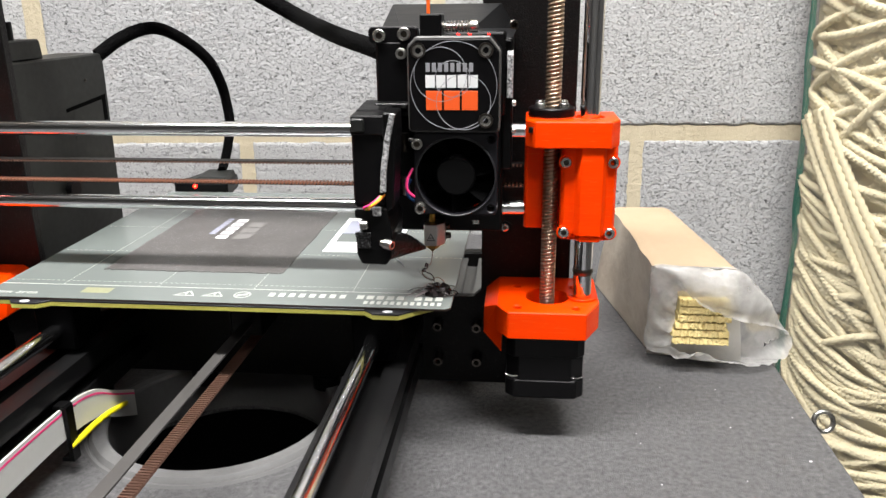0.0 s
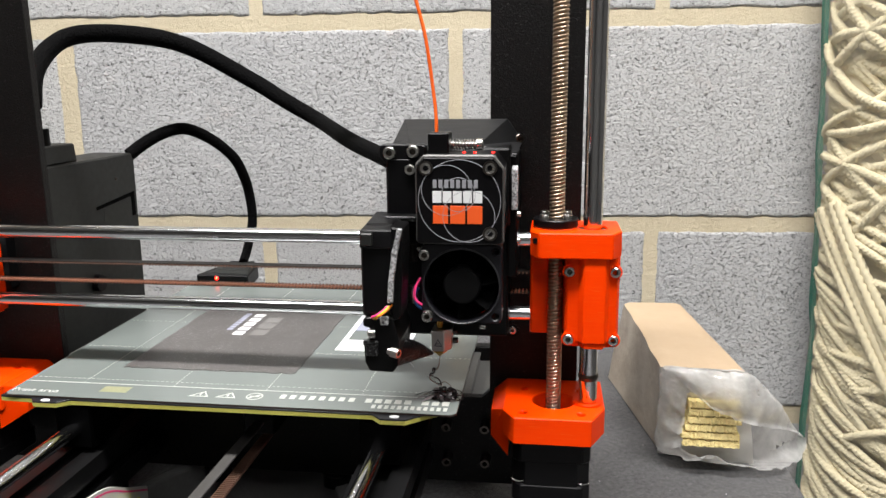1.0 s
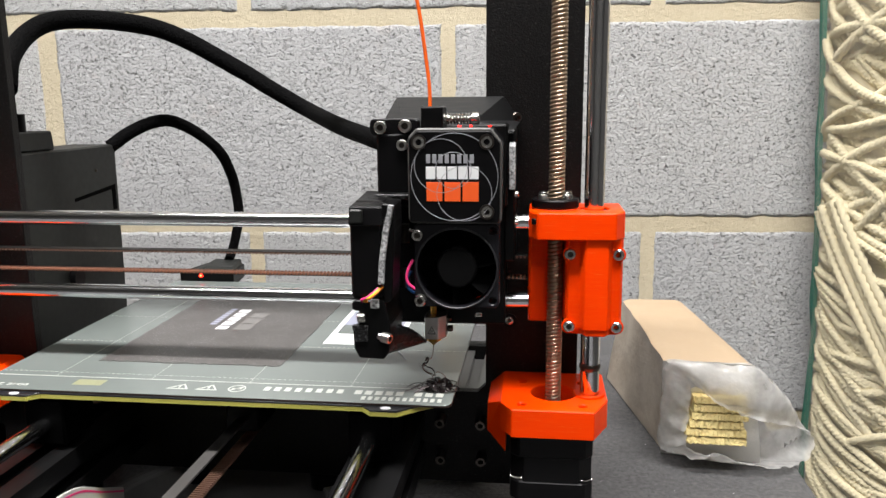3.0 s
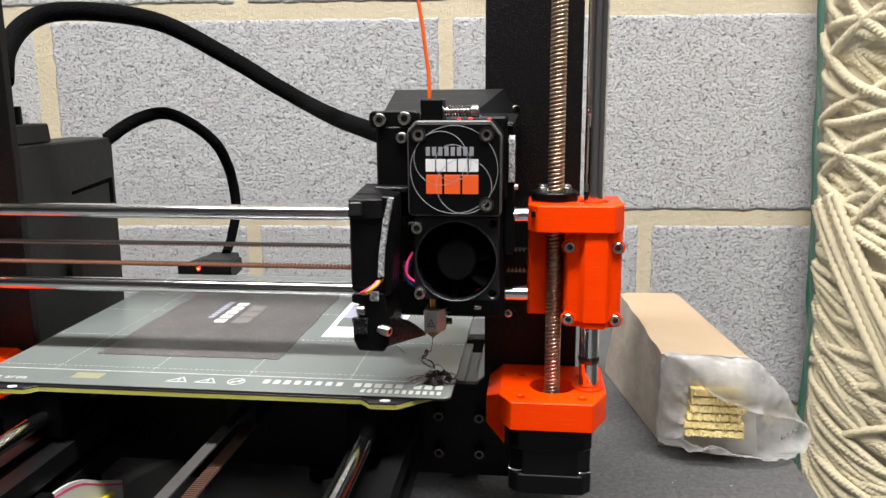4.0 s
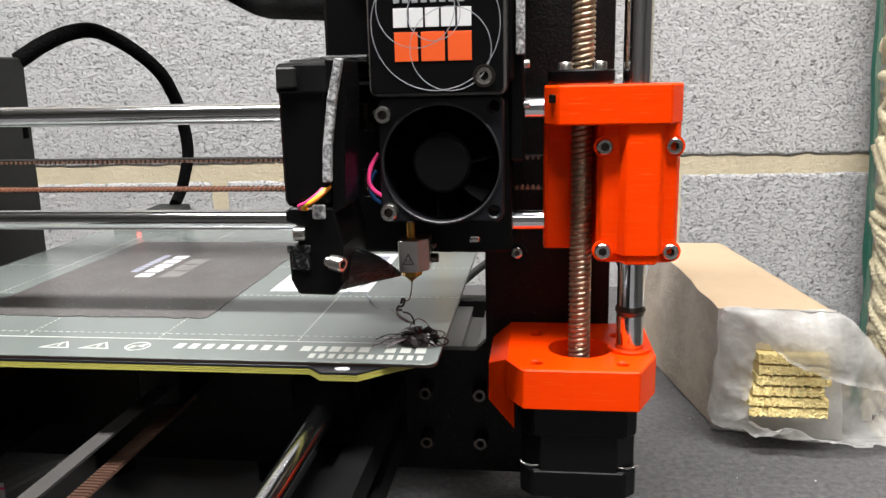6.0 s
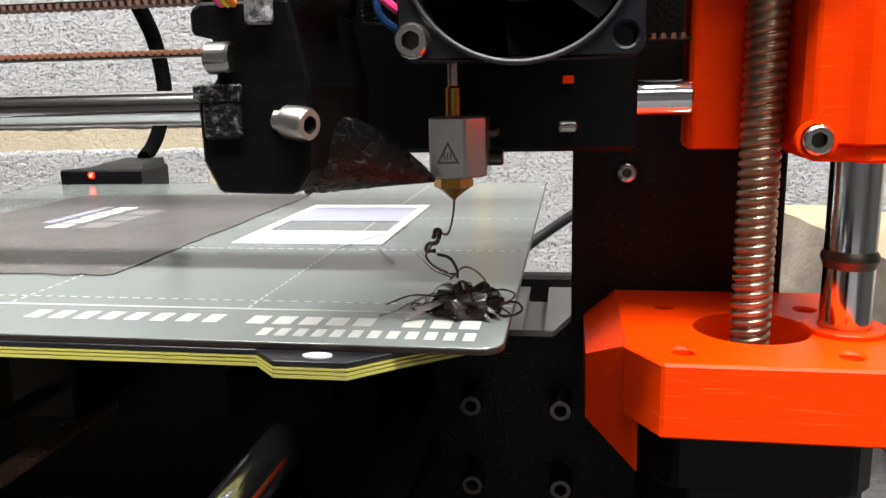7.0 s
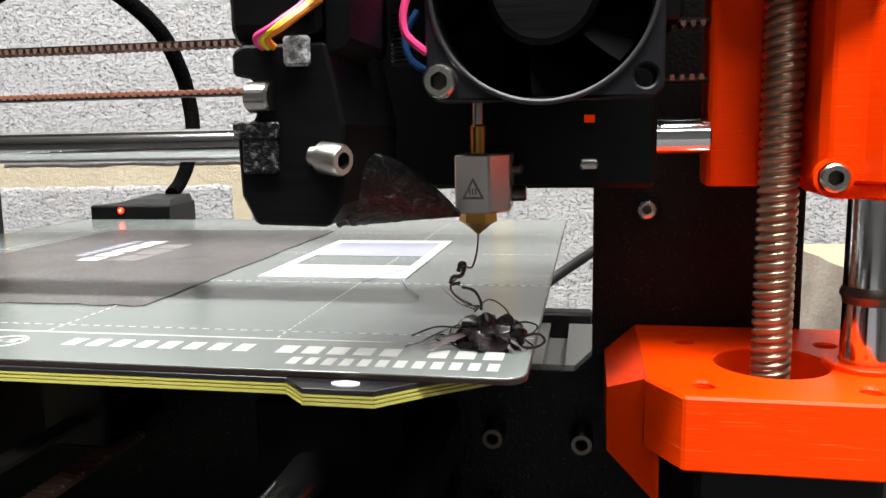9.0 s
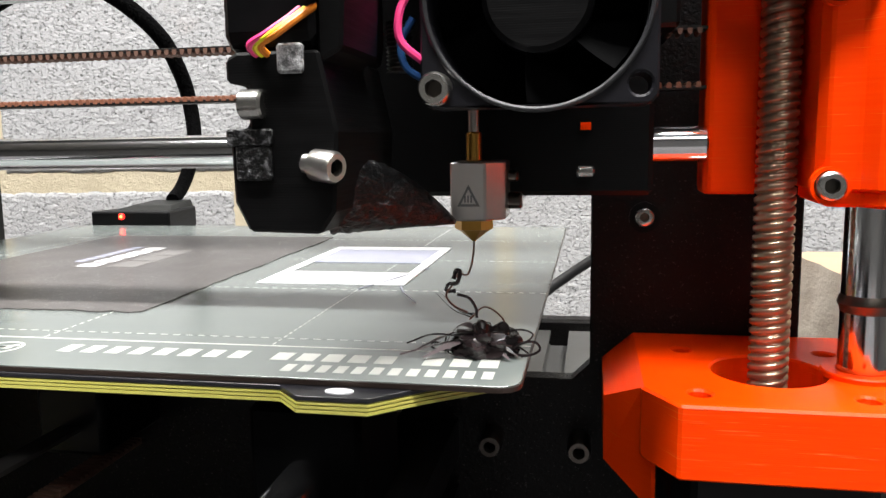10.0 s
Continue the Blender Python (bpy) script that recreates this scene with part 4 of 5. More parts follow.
    part("wire", tube([(-51.5, -20, 156), (-54, -22, 151), (-54.2, -22.5, 146), (-51, -22, 142.6), (-48, -19, 141)], 0.75, 8), PINK, fan, "pink fan wire")
    part("wire", tube([(-53, -17, 150), (-55, -18, 146), (-54, -19, 141.5), (-50, -18, 138.8), (-47, -15, 138)], 0.7, 8), BLUE, fan, "dark blue fan wire")
    for z0 in (163, 141):
        part("knurled_nut", lathe((-56.6, -13, z0), (-56.6, -13, z0 + 9), [(k / 24, 2.0 if k % 2 else 2.5) for k in range(25)], 20), DARKSTEEL, printer, "knurled steel nut", smooth=False)
    # heater and nozzle
    block = [(-48.4, -7.8), (-41.6, -7.8), (-38.0, -3.4), (-38.0, 4.6), (-48.4, 4.6)]
    heat = part("heater_block", prism(block, 112.7, 124.2, "z", bevel=0.35), NICKEL, printer, "bright plated heater block with a black warning triangle", smooth=False)
    tri = [(-47.0, 115.6), (-42.6, 115.6), (-44.8, 119.8)]
    tin = [(-46.3, 116.05), (-43.3, 116.05), (-44.8, 118.95)]
    part("warning_mark", prism(tri, -8.05, -7.75, "y", [tin]), RIMGREY, heat, "black warning triangle", smooth=False)
    for i in range(3):
        part("warning_mark", box(-45.6 + 0.6 * i, -45.35 + 0.6 * i, -8.05, -7.75, 116.4, 117.7, 0), RIMGREY, heat, smooth=False)
    part("heat_break", rod((-44.6, -1.3, 124), (-44.6, -1.3, 130), 1.6, 18), BRASS, heat, "brass heat break tube")
    part("break_collar", rod((-44.6, -1.3, 129.6), (-44.6, -1.3, 135), 1.1, 16), STEEL, heat)
    part("nozzle", lathe((-44.8, -1.3, 112.9), (-44.8, -1.3, 108.0), [(0, 3.6), (0.02, 3.9), (0.48, 3.9), (0.5, 3.5), (0.62, 2.6), (0.96, 0.55), (1, 0.4)], 6), BRASS, printer, "brass nozzle", smooth=False)
    part("heater_cartridge", rod((-40, 2, 116), (-35.2, 2, 116), 1.7, 16), DARKSTEEL, heat)
    part("thermistor", rod((-40, 2, 121), (-36.0, 2, 121), 1.2, 16), DARKSTEEL, heat)
    part("window_rim", box(-23.8, -21.6, 8.4, 9.6, 130, 131.6, 0.1), ORANGE, printer, "orange part seen through the carriage slot", smooth=False)
    part("window_rim", rod((-24.5, 9.4, 121.4), (-20.8, 9.4, 121.4), 1.3, 14), STEEL, printer)
    # part blower and its duct
    shell = [(-45, 144), (-43, 142), (-8, 142), (-5, 146), (-5, 182), (-9, 187), (-34, 186), (-45, 181)]
    blow = part("part_blower", prism(shell, -75.8, -61.5, "x", bevel=0.9), MOULDED, printer, "black side blower with pale rough duct edge", smooth=False)
    part("blower_lid", prism([(-46, 176), (-8, 178), (-8, 187.5), (-44, 184.6)], -76.2, -60.6, "x", bevel=0.7), MOULDED, blow, smooth=False)
    part("blower_pin", box(-75.4, -69.5, -47.4, -45, 177.5, 183.6, 0.6), BOXBLACK, blow, smooth=False)
    edge = [(-63.2, 150), (-60.6, 150), (-60.0, 160), (-57.9, 174), (-55.4, 185.6), (-57.8, 185.8), (-60.6, 174), (-62.6, 160)]
    part("rough_edge", prism(edge, -47.0, -44.6, "y", bevel=0.3), BOXROUGH, blow, "pale rough printed edge", smooth=False)
    part("back_shell", prism([(-61.4, 140), (-57.5, 142), (-55.6, 176), (-55.8, 185.6), (-61.4, 186)], -44.4, -25, "y", bevel=0.6), BLACK, blow, smooth=False)
    part("bracket", box(-69, -53, -22, -8, 184.8, 187.4, 0.6), BLACK_ROUGH, blow, smooth=False)
    duct = [(-72.4, 131), (-74.6, 130.2), (-75.6, 128.6), (-75.4, 119.5), (-73.2, 114.9), (-61.6, 114.6), (-59.2, 118), (-58.4, 130), (-61, 142), (-74, 142), (-75.8, 141), (-75.8, 137.6), (-72.4, 136.8)]
    du = part("air_duct", prism(duct, -45, -12, "y", bevel=0.5), BLACK, printer, "black printed air duct pointing at the nozzle", smooth=False)
    b = bmesh.new()
    rows = []
    for s in range(31):
        t = s / 30
        x = -63 + 16.2 * t
        low, high = 113.4 - 0.8 * t, 113.6 + 12.6 * (1 - t ** 1.9)
        zc, zh, yc, yh = (low + high) / 2, (high - low) / 2, -32 + 20 * t, 10 * (1 - t) + 1.2
        row = []
        for k in range(48):
            a = 2 * math.pi * k / 48
            q = 1 + (1 - t) * (0.11 * noise.noise(Vector((x * 1.3, 4 * math.cos(a), 9 * math.sin(a)))) + 0.02 * math.sin(zc * 3 + zh * math.sin(a) * 14))
            row.append(b.verts.new((x, yc + yh * q * math.cos(a), zc + zh * q * math.sin(a))))
        rows.append(row)
    for p, q in zip(rows, rows[1:]):
        for k in range(48):
            b.faces.new((p[k], p[(k + 1) % 48], q[(k + 1) % 48], q[k]))
    b.faces.new(rows[-1])
    part("duct_nose", b, BLACK_ROUGH, du, "rough tapering nose of the duct")
    part("duct_lip", prism([(-75.8, 128), (-68.6, 128), (-68.6, 130.6), (-75.8, 130.6)], -46, -44, "y", bevel=0.3), WORNBLACK, du, smooth=False)
    part("duct_step", box(-74.6, -68.8, -45.8, -44.4, 122.8, 128.2, 0.4), WORNBLACK, du, smooth=False)
    screw_part(du, (-61.2, -45.0, 125.0), (1, -0.45, -0.12), STEEL, 2.45, 3.2)
    part("screw_shank", rod((-64.2, -44, 125.4), (-60.6, -45, 125.0), 1.7, 14), STEEL, du)
    part("dowel", rod((-73.2, -45.6, 134.2), (-69.4, -45.6, 134.2), 2.3, 18), STEEL, du)
    part("blower_tab", box(-67.2, -63.2, -46, -44.4, 138.6, 143, 0.4), BOXROUGH, du, smooth=False)
    for k, (m, dx) in enumerate(((PINK, 0.0), (YELLOW, 0.9), (WIRE_ORANGE, 1.7))):
        part("wire", tube([(-61.5 + dx * 0.4, -40, 152 - k), (-64 + dx, -45, 147.5), (-68 + dx, -47.2, 144.2), (-71 + dx, -46.4, 142.6), (-70 + dx, -43, 140.6)], 0.58, 8), m, blow, "thin coloured blower wire")
    # cables and filament
    part("head_cable", tube([(-62, 30, 203), (-84, 55, 209), (-119, 110, 215), (-161, 185, 224), (-192, 196, 239.5), (-219, 200, 255), (-268, 195, 281.5), (-306, 185, 290), (-341, 170, 290), (-352, 150, 280), (-347, 120, 261), (-334, 95, 240)], 6.3, 16, taper=lambda q: 0.78 + 0.36 * min(q * 1.6, 1) - 0.10 * q), SLEEVE, printer, "thick black sleeved cable arching over the bed")
    part("mains_cable", tube([(-110, 232, 20), (-64, 236, 36), (-38.5, 240, 54.5), (-21.5, 240, 66.5), (2, 240, 82), (36, 238, 86), (60, 230, 50)], 2.7, 12), CABLE, printer, "black mains cable behind the frame")


def build_electronics():
    bx = part("electronics_box", prism([(56, 66), (196, 66), (197.5, 199.0), (60, 199.0)], -357, -322, "x", bevel=1.2), BOXBLACK, printer, "matt black plastic electronics box", smooth=False)
    # thin black strip painting the shadow along the recess's top and right edge
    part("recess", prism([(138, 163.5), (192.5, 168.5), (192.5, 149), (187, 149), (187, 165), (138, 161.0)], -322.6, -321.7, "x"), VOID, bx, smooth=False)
    part("recess_floor", prism([(145, 139), (187, 139), (187, 164.2), (148, 160.6)], -322.4, -321.85, "x"), BOXBLACK, bx, smooth=False)
    part("lid_step", prism([(58, 199.4), (123, 199.4), (121, 212.4), (58, 212.4)], -354, -323, "x", bevel=1.0), BOXBLACK, bx, smooth=False)
    part("gland", rod((-332, 78, 211), (-332, 78, 229), 7, 20), MOULDED, bx)
    part("gland", rod((-330, 96, 211), (-330, 96, 224), 5, 16), MOULDED, bx)
    part("knob", rod((-321.8, 128, 108), (-317, 128, 108), 6.5, 24), MOULDED, bx)
    part("sleeve_end", tube([(-336, 76, 224), (-338, 80, 236), (-342, 90, 246)], 6.5, 12), SLEEVE, bx)
    for y, z in ((80, 176), (168, 181), (70, 120)):
        screw_part(bx, (-322, y, z), (1, 0, 0), DARKSTEEL, 1.2, 0.6)


# ---- things on the printer ----
def flat(name, x0, x1, y0, y1, z, m, parent, label=""):
    return part(name, box(x0, x1, y0, y1, z, z + 0.06, 0), m, parent, label, smooth=False)


def build_sheet():
    s = thing("print_sheet", (-160, 90, 85.2), "grey-green coated steel print sheet with pale printed markings", "print sheet")
    pts = []
    for cx, cy, a0 in ((-37, -24.6, -90), (-37, 210, 0), (-284, 210, 90), (-281, -24, 180)):
        pts += [(cx + 4 * math.cos(radians(a0 + 15 * i)), cy + 4 * math.sin(radians(a0 + 15 * i))) for i in range(7)]
    part("steel_core", prism(pts, 85.25, 86.1, "z"), SHEET_EDGE, s, smooth=False)
    part("coating", prism([(x * 0.9985 - 0.24, y * 0.998 + 0.18) for x, y in pts], 86.05, 86.4, "z", bevel=0.1), COAT, s, smooth=False)
    z = 86.38
    flat("marking_line", -285, -35.5, -8.3, -7.6, z, INK, s)
    for y in (-1.6, 53.5, 108, 163):
        n = 84
        b = bmesh.new()
        for i in range(n):
            x = -284 + i * 3.0
            box(x, x + 1.7, y - 0.16, y + 0.16, z, z + 0.05, 0, bm=b)
        part("dashed_line", b, INK, s, smooth=False)
    for x in (-249.5, -195.3, -141.2, -87.0):
        b = bmesh.new()
        for i in range(70):
            y = -7 + i * 3.0
            box(x - 0.16, x + 0.16, y, y + 1.7, z, z + 0.05, 0, bm=b)
        part("dashed_line", b, INK, s, smooth=False)

    def word(bars, x0, x1, y0, y1, name, m=INK, gap=0.2):
        w = (x1 - x0) / bars
        for i in range(bars):
            flat(name, x0 + w * i + w * gap / 2, x0 + w * (i + 1) - w * gap / 2, y0, y1, z, m, s)
    word(8, -131.6, -88.0, -17.6, -12.4, "marking_bar", INK, 0.42)
    word(5, -84.0, -57.6, -17.8, -12.6, "marking_bar", INK, 0.3)
    word(3, -53.5, -37.4, -17.8, -12.6, "marking_bar", INK, 0.3)
    word(12, -79.0, -37.6, -24.6, -20.2, "small_marking_bar", INK, 0.4)
    for x in (-174.5, -159.0):
        tri = [(x - 7, -19.8), (x + 5, -19.8), (x + 0.6, -12.6)]
        tin = [(x - 5.2, -19.0), (x + 3.6, -19.0), (x + 0.4, -13.8)]
        part("warning_triangle", prism(tri, z, z + 0.06, "z", [tin]), INK, s, smooth=False)
        flat("warning_stroke", x - 0.9, x - 0.1, -18, -15, z, INK, s)
    part("warning_ring", prism(circle(-144.5, -16.4, 4.6, 28), z, z + 0.06, "z", [circle(-144.5, -16.4, 3.9, 28)]), INK, s, smooth=False)
    part("warning_stroke", prism([(-147.6, -18.2), (-146.8, -19.2), (-141.4, -14.6), (-142.2, -13.6)], z, z + 0.06, "z"), INK, s, smooth=False)
    flat("warning_stroke", -147, -142, -17.2, -15.8, z, INK, s)
    flat("worn_patch", -233.5, -217.5, -19.4, -11.6, z, INK_DIM, s, "worn olive square marking")
    cu = bpy.data.curves.new("print_area_text", "FONT")
    cu.body, cu.size, cu.align_x = "Print area", 0.0062, "LEFT"
    tmp = new("tmp_text", cu)
    bpy.context.view_layer.update()
    me = bpy.data.meshes.new_from_object(tmp.evaluated_get(bpy.context.evaluated_depsgraph_get()))
    bpy.data.objects.remove(tmp)
    ob = new("marking_text", me)
    me.materials.append(INK)
    ob.parent = s
    ob.location = Vector((-284 + 160, -23.0 - 90, 86.45 - 85.2)) / 1000
    ob.scale = (1.15, 1, 1)
    tagged(ob, "pale words Print area on the sheet")


def build_prints():
    rnd = random.Random(8)
    edge = []
    for i in range(40):
        edge.append((-239.5 + 106 * i / 39, 17.8 + rnd.uniform(-0.9, 0.9)))
    for i in range(24):
        edge.append((-133.4 + rnd.uniform(-0.5, 0.5), 19 + 150 * i / 23))
    edge += [(-239.6, 169)]
    for i in range(23, 0, -1):
        edge.append((-239.6 + rnd.uniform(-0.6, 0.6), 19 + 150 * i / 23))
    p = thing("dark_print", (-186, 95, 86.45), "thin dark brown printed layer with pale reversed bars, on the sheet", "3D print")
    part("layer", prism(edge, 86.45, 86.75, "z"), DARKPRINT, p, smooth=False)
    # three reversed lines of bars, read from behind
    def slant(x, y0, y1, w, m, name):
        part(name, prism([(x, y0), (x + w, y0), (x + w, y1), (x, y1)], 86.74, 86.82, "z"), m, p, smooth=False)
    for i in range(8):
        slant(-206.8, 93 + i * 5.0, 96.6 + i * 5.0, 4.2, LILAC, "lilac_bar")
    for i in range(5):
        slant(-199.0, 83 + i * 10.0, 90.2 + i * 10.0, 7.6, WHITE, "white_bar")
    for i in range(3):
        slant(-187.0, 83 + i * 14.0, 94.6 + i * 14.0, 11.0, PRINT_DIM, "dim_bar")
    q = thing("white_print", (-98, 100, 86.45), "thin white printed frame with a lilac middle, on the sheet", "3D print")
    part("frame_layer", prism([(-121, 60), (-75, 60), (-75, 139), (-121, 139)], 86.45, 86.75, "z", [[(-117.6, 81), (-78.4, 81), (-78.4, 132), (-117.6, 132)]]), WHITE, q, smooth=False)
    part("middle_layer", box(-117.6, -78.4, 101, 132, 86.45, 86.62, 0), LILAC, q, smooth=False)
    b = bmesh.new()
    tube([(-87, 54, 86.6), (-80, 70, 86.9), (-74, 92, 86.6)], 0.18, 5, bm=b)
    tube([(-76, 60, 86.6), (-72, 48, 87.0), (-66, 36, 86.8)], 0.18, 5, bm=b)
    lone("loose_thread", b, LILAC, (-76, 60, 86.5), "fine loose plastic threads lying on the sheet", "filament thread")


def build_blob():
    rnd = random.Random(21)
    t = thing("filament_tangle", (-44, -9, 86.45), "tangled blob of dark melted filament stuck to the sheet", "filament tangle")
    b = bmesh.new()
    bmesh.ops.create_icosphere(b, subdivisions=4, radius=1)
    for v in b.verts:
        n = noise.noise(v.co * 2.2) * 0.45 + noise.noise(v.co * 6) * 0.16
        v.co = Vector((-41.5 + v.co.x * 6.0 * (1 + n), -8 + v.co.y * 5.0 * (1 + n), max(86.45, 88.4 + v.co.z * 4.0 * (1 + n))))
    part("lump", b, GOO, t, "dark solid lump")
    loops = [
        [(-40, -7, 92), (-36, -9, 89), (-33, -11, 87.4), (-34.4, -11.5, 86.9)],
        [(-39, -6, 90), (-35, -7, 91.2), (-32.4, -8, 90.6), (-34, -9, 89.2), (-39, -8, 88.4)],
        [(-45, -7, 93), (-42, -7, 95.6), (-38.6, -7, 93.6), (-37.2, -7.4, 90)],
        [(-46, -9, 90), (-52, -10, 90.5), (-57, -11, 88.8)],
        [(-49, -8, 88), (-52, -9, 88.6), (-51.6, -10, 87.6), (-46, -9, 87)],
        [(-44, -6, 94), (-47, -5, 94), (-50, -4, 96.5)],
        [(-45, -5, 93), (-49, -3, 94), (-53.4, 0, 97)],
        [(-44.5, -4, 93), (-48, -2, 94), (-52.8, 2, 96.6)],
    ]
    for i, l in enumerate(loops):
        part("strand", tube(l, 0.18 if i < 5 else 0.12, 8, 8, wobble=0.12, taper=(lambda q: 1.0) if i < 5 else (lambda q: 1.2 - q)), GOO_WARM if i == 2 else GOO, t)
    for i in range(5):
        a = rnd.uniform(0, 6.28)
        r = rnd.uniform(4, 8)
        pts = []
        for k in range(5):
            pts.append((-42 + r * math.cos(a + k * 0.7) * rnd.uniform(0.7, 1.2), -9 + r * 0.6 * math.sin(a + k * 0.7), 86.9 + rnd.uniform(0, 5) * math.sin(math.pi * k / 4)))
        part("strand", tube(pts, rnd.uniform(0.12, 0.2), 7, 6, wobble=0.15), GOO, t)
    # smeared flat shreds drawn out over the sheet
    for k, (dx, dy, rise, wide) in enumerate(((-15.5, -4.5, 0.6, 1.5), (-13.0, -1.0, 2.2, 1.2), (-10.5, -6.0, 1.0, 1.6), (-8.0, 3.0, 4.5, 0.9), (7.5, -3.0, 0.8, 1.0), (6.0, -5.0, 0.5, 1.3))):
        b = bmesh.new()
        rows = []
        side = Vector((-dy, dx, 0)).normalized()
        for i in range(11):
            q = i / 10
            w = wide * (1 - 0.82 * q) + 0.25 * noise.noise(Vector((k * 3.0, q * 5, 0)))
            z = 91.0 - 4.0 * q ** 0.6 + rise * math.sin(math.pi * q) * 0.8
            c = Vector((-42.5 + dx * q, -8.5 + dy * q, max(z, 86.75)))
            rows.append([b.verts.new(c + side * w * e + Vector((0, 0, h + 0.5 * w * e * math.sin(k + 4 * q)))) for e, h in ((-1, 0), (0, 0.22), (1, 0), (0, -0.12))])
        for p, q in zip(rows, rows[1:]):
            for i in range(4):
                b.faces.new((p[i], p[(i + 1) % 4], q[(i + 1) % 4], q[i]))
        part("shred", b, GOO_THIN, t, "thin smeared shred of filament")
    part("loop", tube([(-37, -10, 87.6), (-34, -11, 89.6), (-31.6, -11.6, 89.9), (-30.8, -12, 88.6), (-33, -11.8, 87.4), (-37, -10.5, 87.2)], 0.26, 8, 8), GOO, t)
    part("string", tube([(-44.8, -1.3, 108.1), (-44.9, -1.8, 105.5), (-45.3, -2.6, 103), (-46.0, -4, 101.4), (-47.6, -5.5, 102.2), (-47.4, -6.5, 100.6), (-48.6, -7, 99.6), (-49.6, -7.4, 97.8),
                         (-48.0, -7.6, 95.8), (-45.2, -7.8, 94.6)], 0.22, 7, 8), GOO_WARM, t, "thin red-brown string hanging from the nozzle")
    part("curl", tube([(-47.8, -6.6, 98.6), (-49.6, -7, 98.8), (-49.0, -7.6, 100.2), (-47.4, -7.4, 100.4), (-46.8, -6.8, 102.4), (-47.8, -6.2, 102.6), (-48.2, -6.6, 101)], 0.42, 8, 8, wobble=0.2), GOO, t)
    part("curl", tube([(-47.4, -7, 98), (-45, -7.4, 97.4), (-43.6, -7.8, 95.4), (-43.4, -8, 93.6)], 0.3, 7), GOO, t)


def build_filament():
    lone("filament_strand", tube([(-45, -3, 226), (-45.2, -2.6, 236), (-46.8, -2, 250), (-50.2, -2, 274), (-55.5, -1, 294), (-64, 2, 318), (-76, 8, 345), (-92, 20, 380)], 0.9, 12),
         FILAMENT, (-45, -3, 226), "bright orange filament feeding into the printer head", "filament")


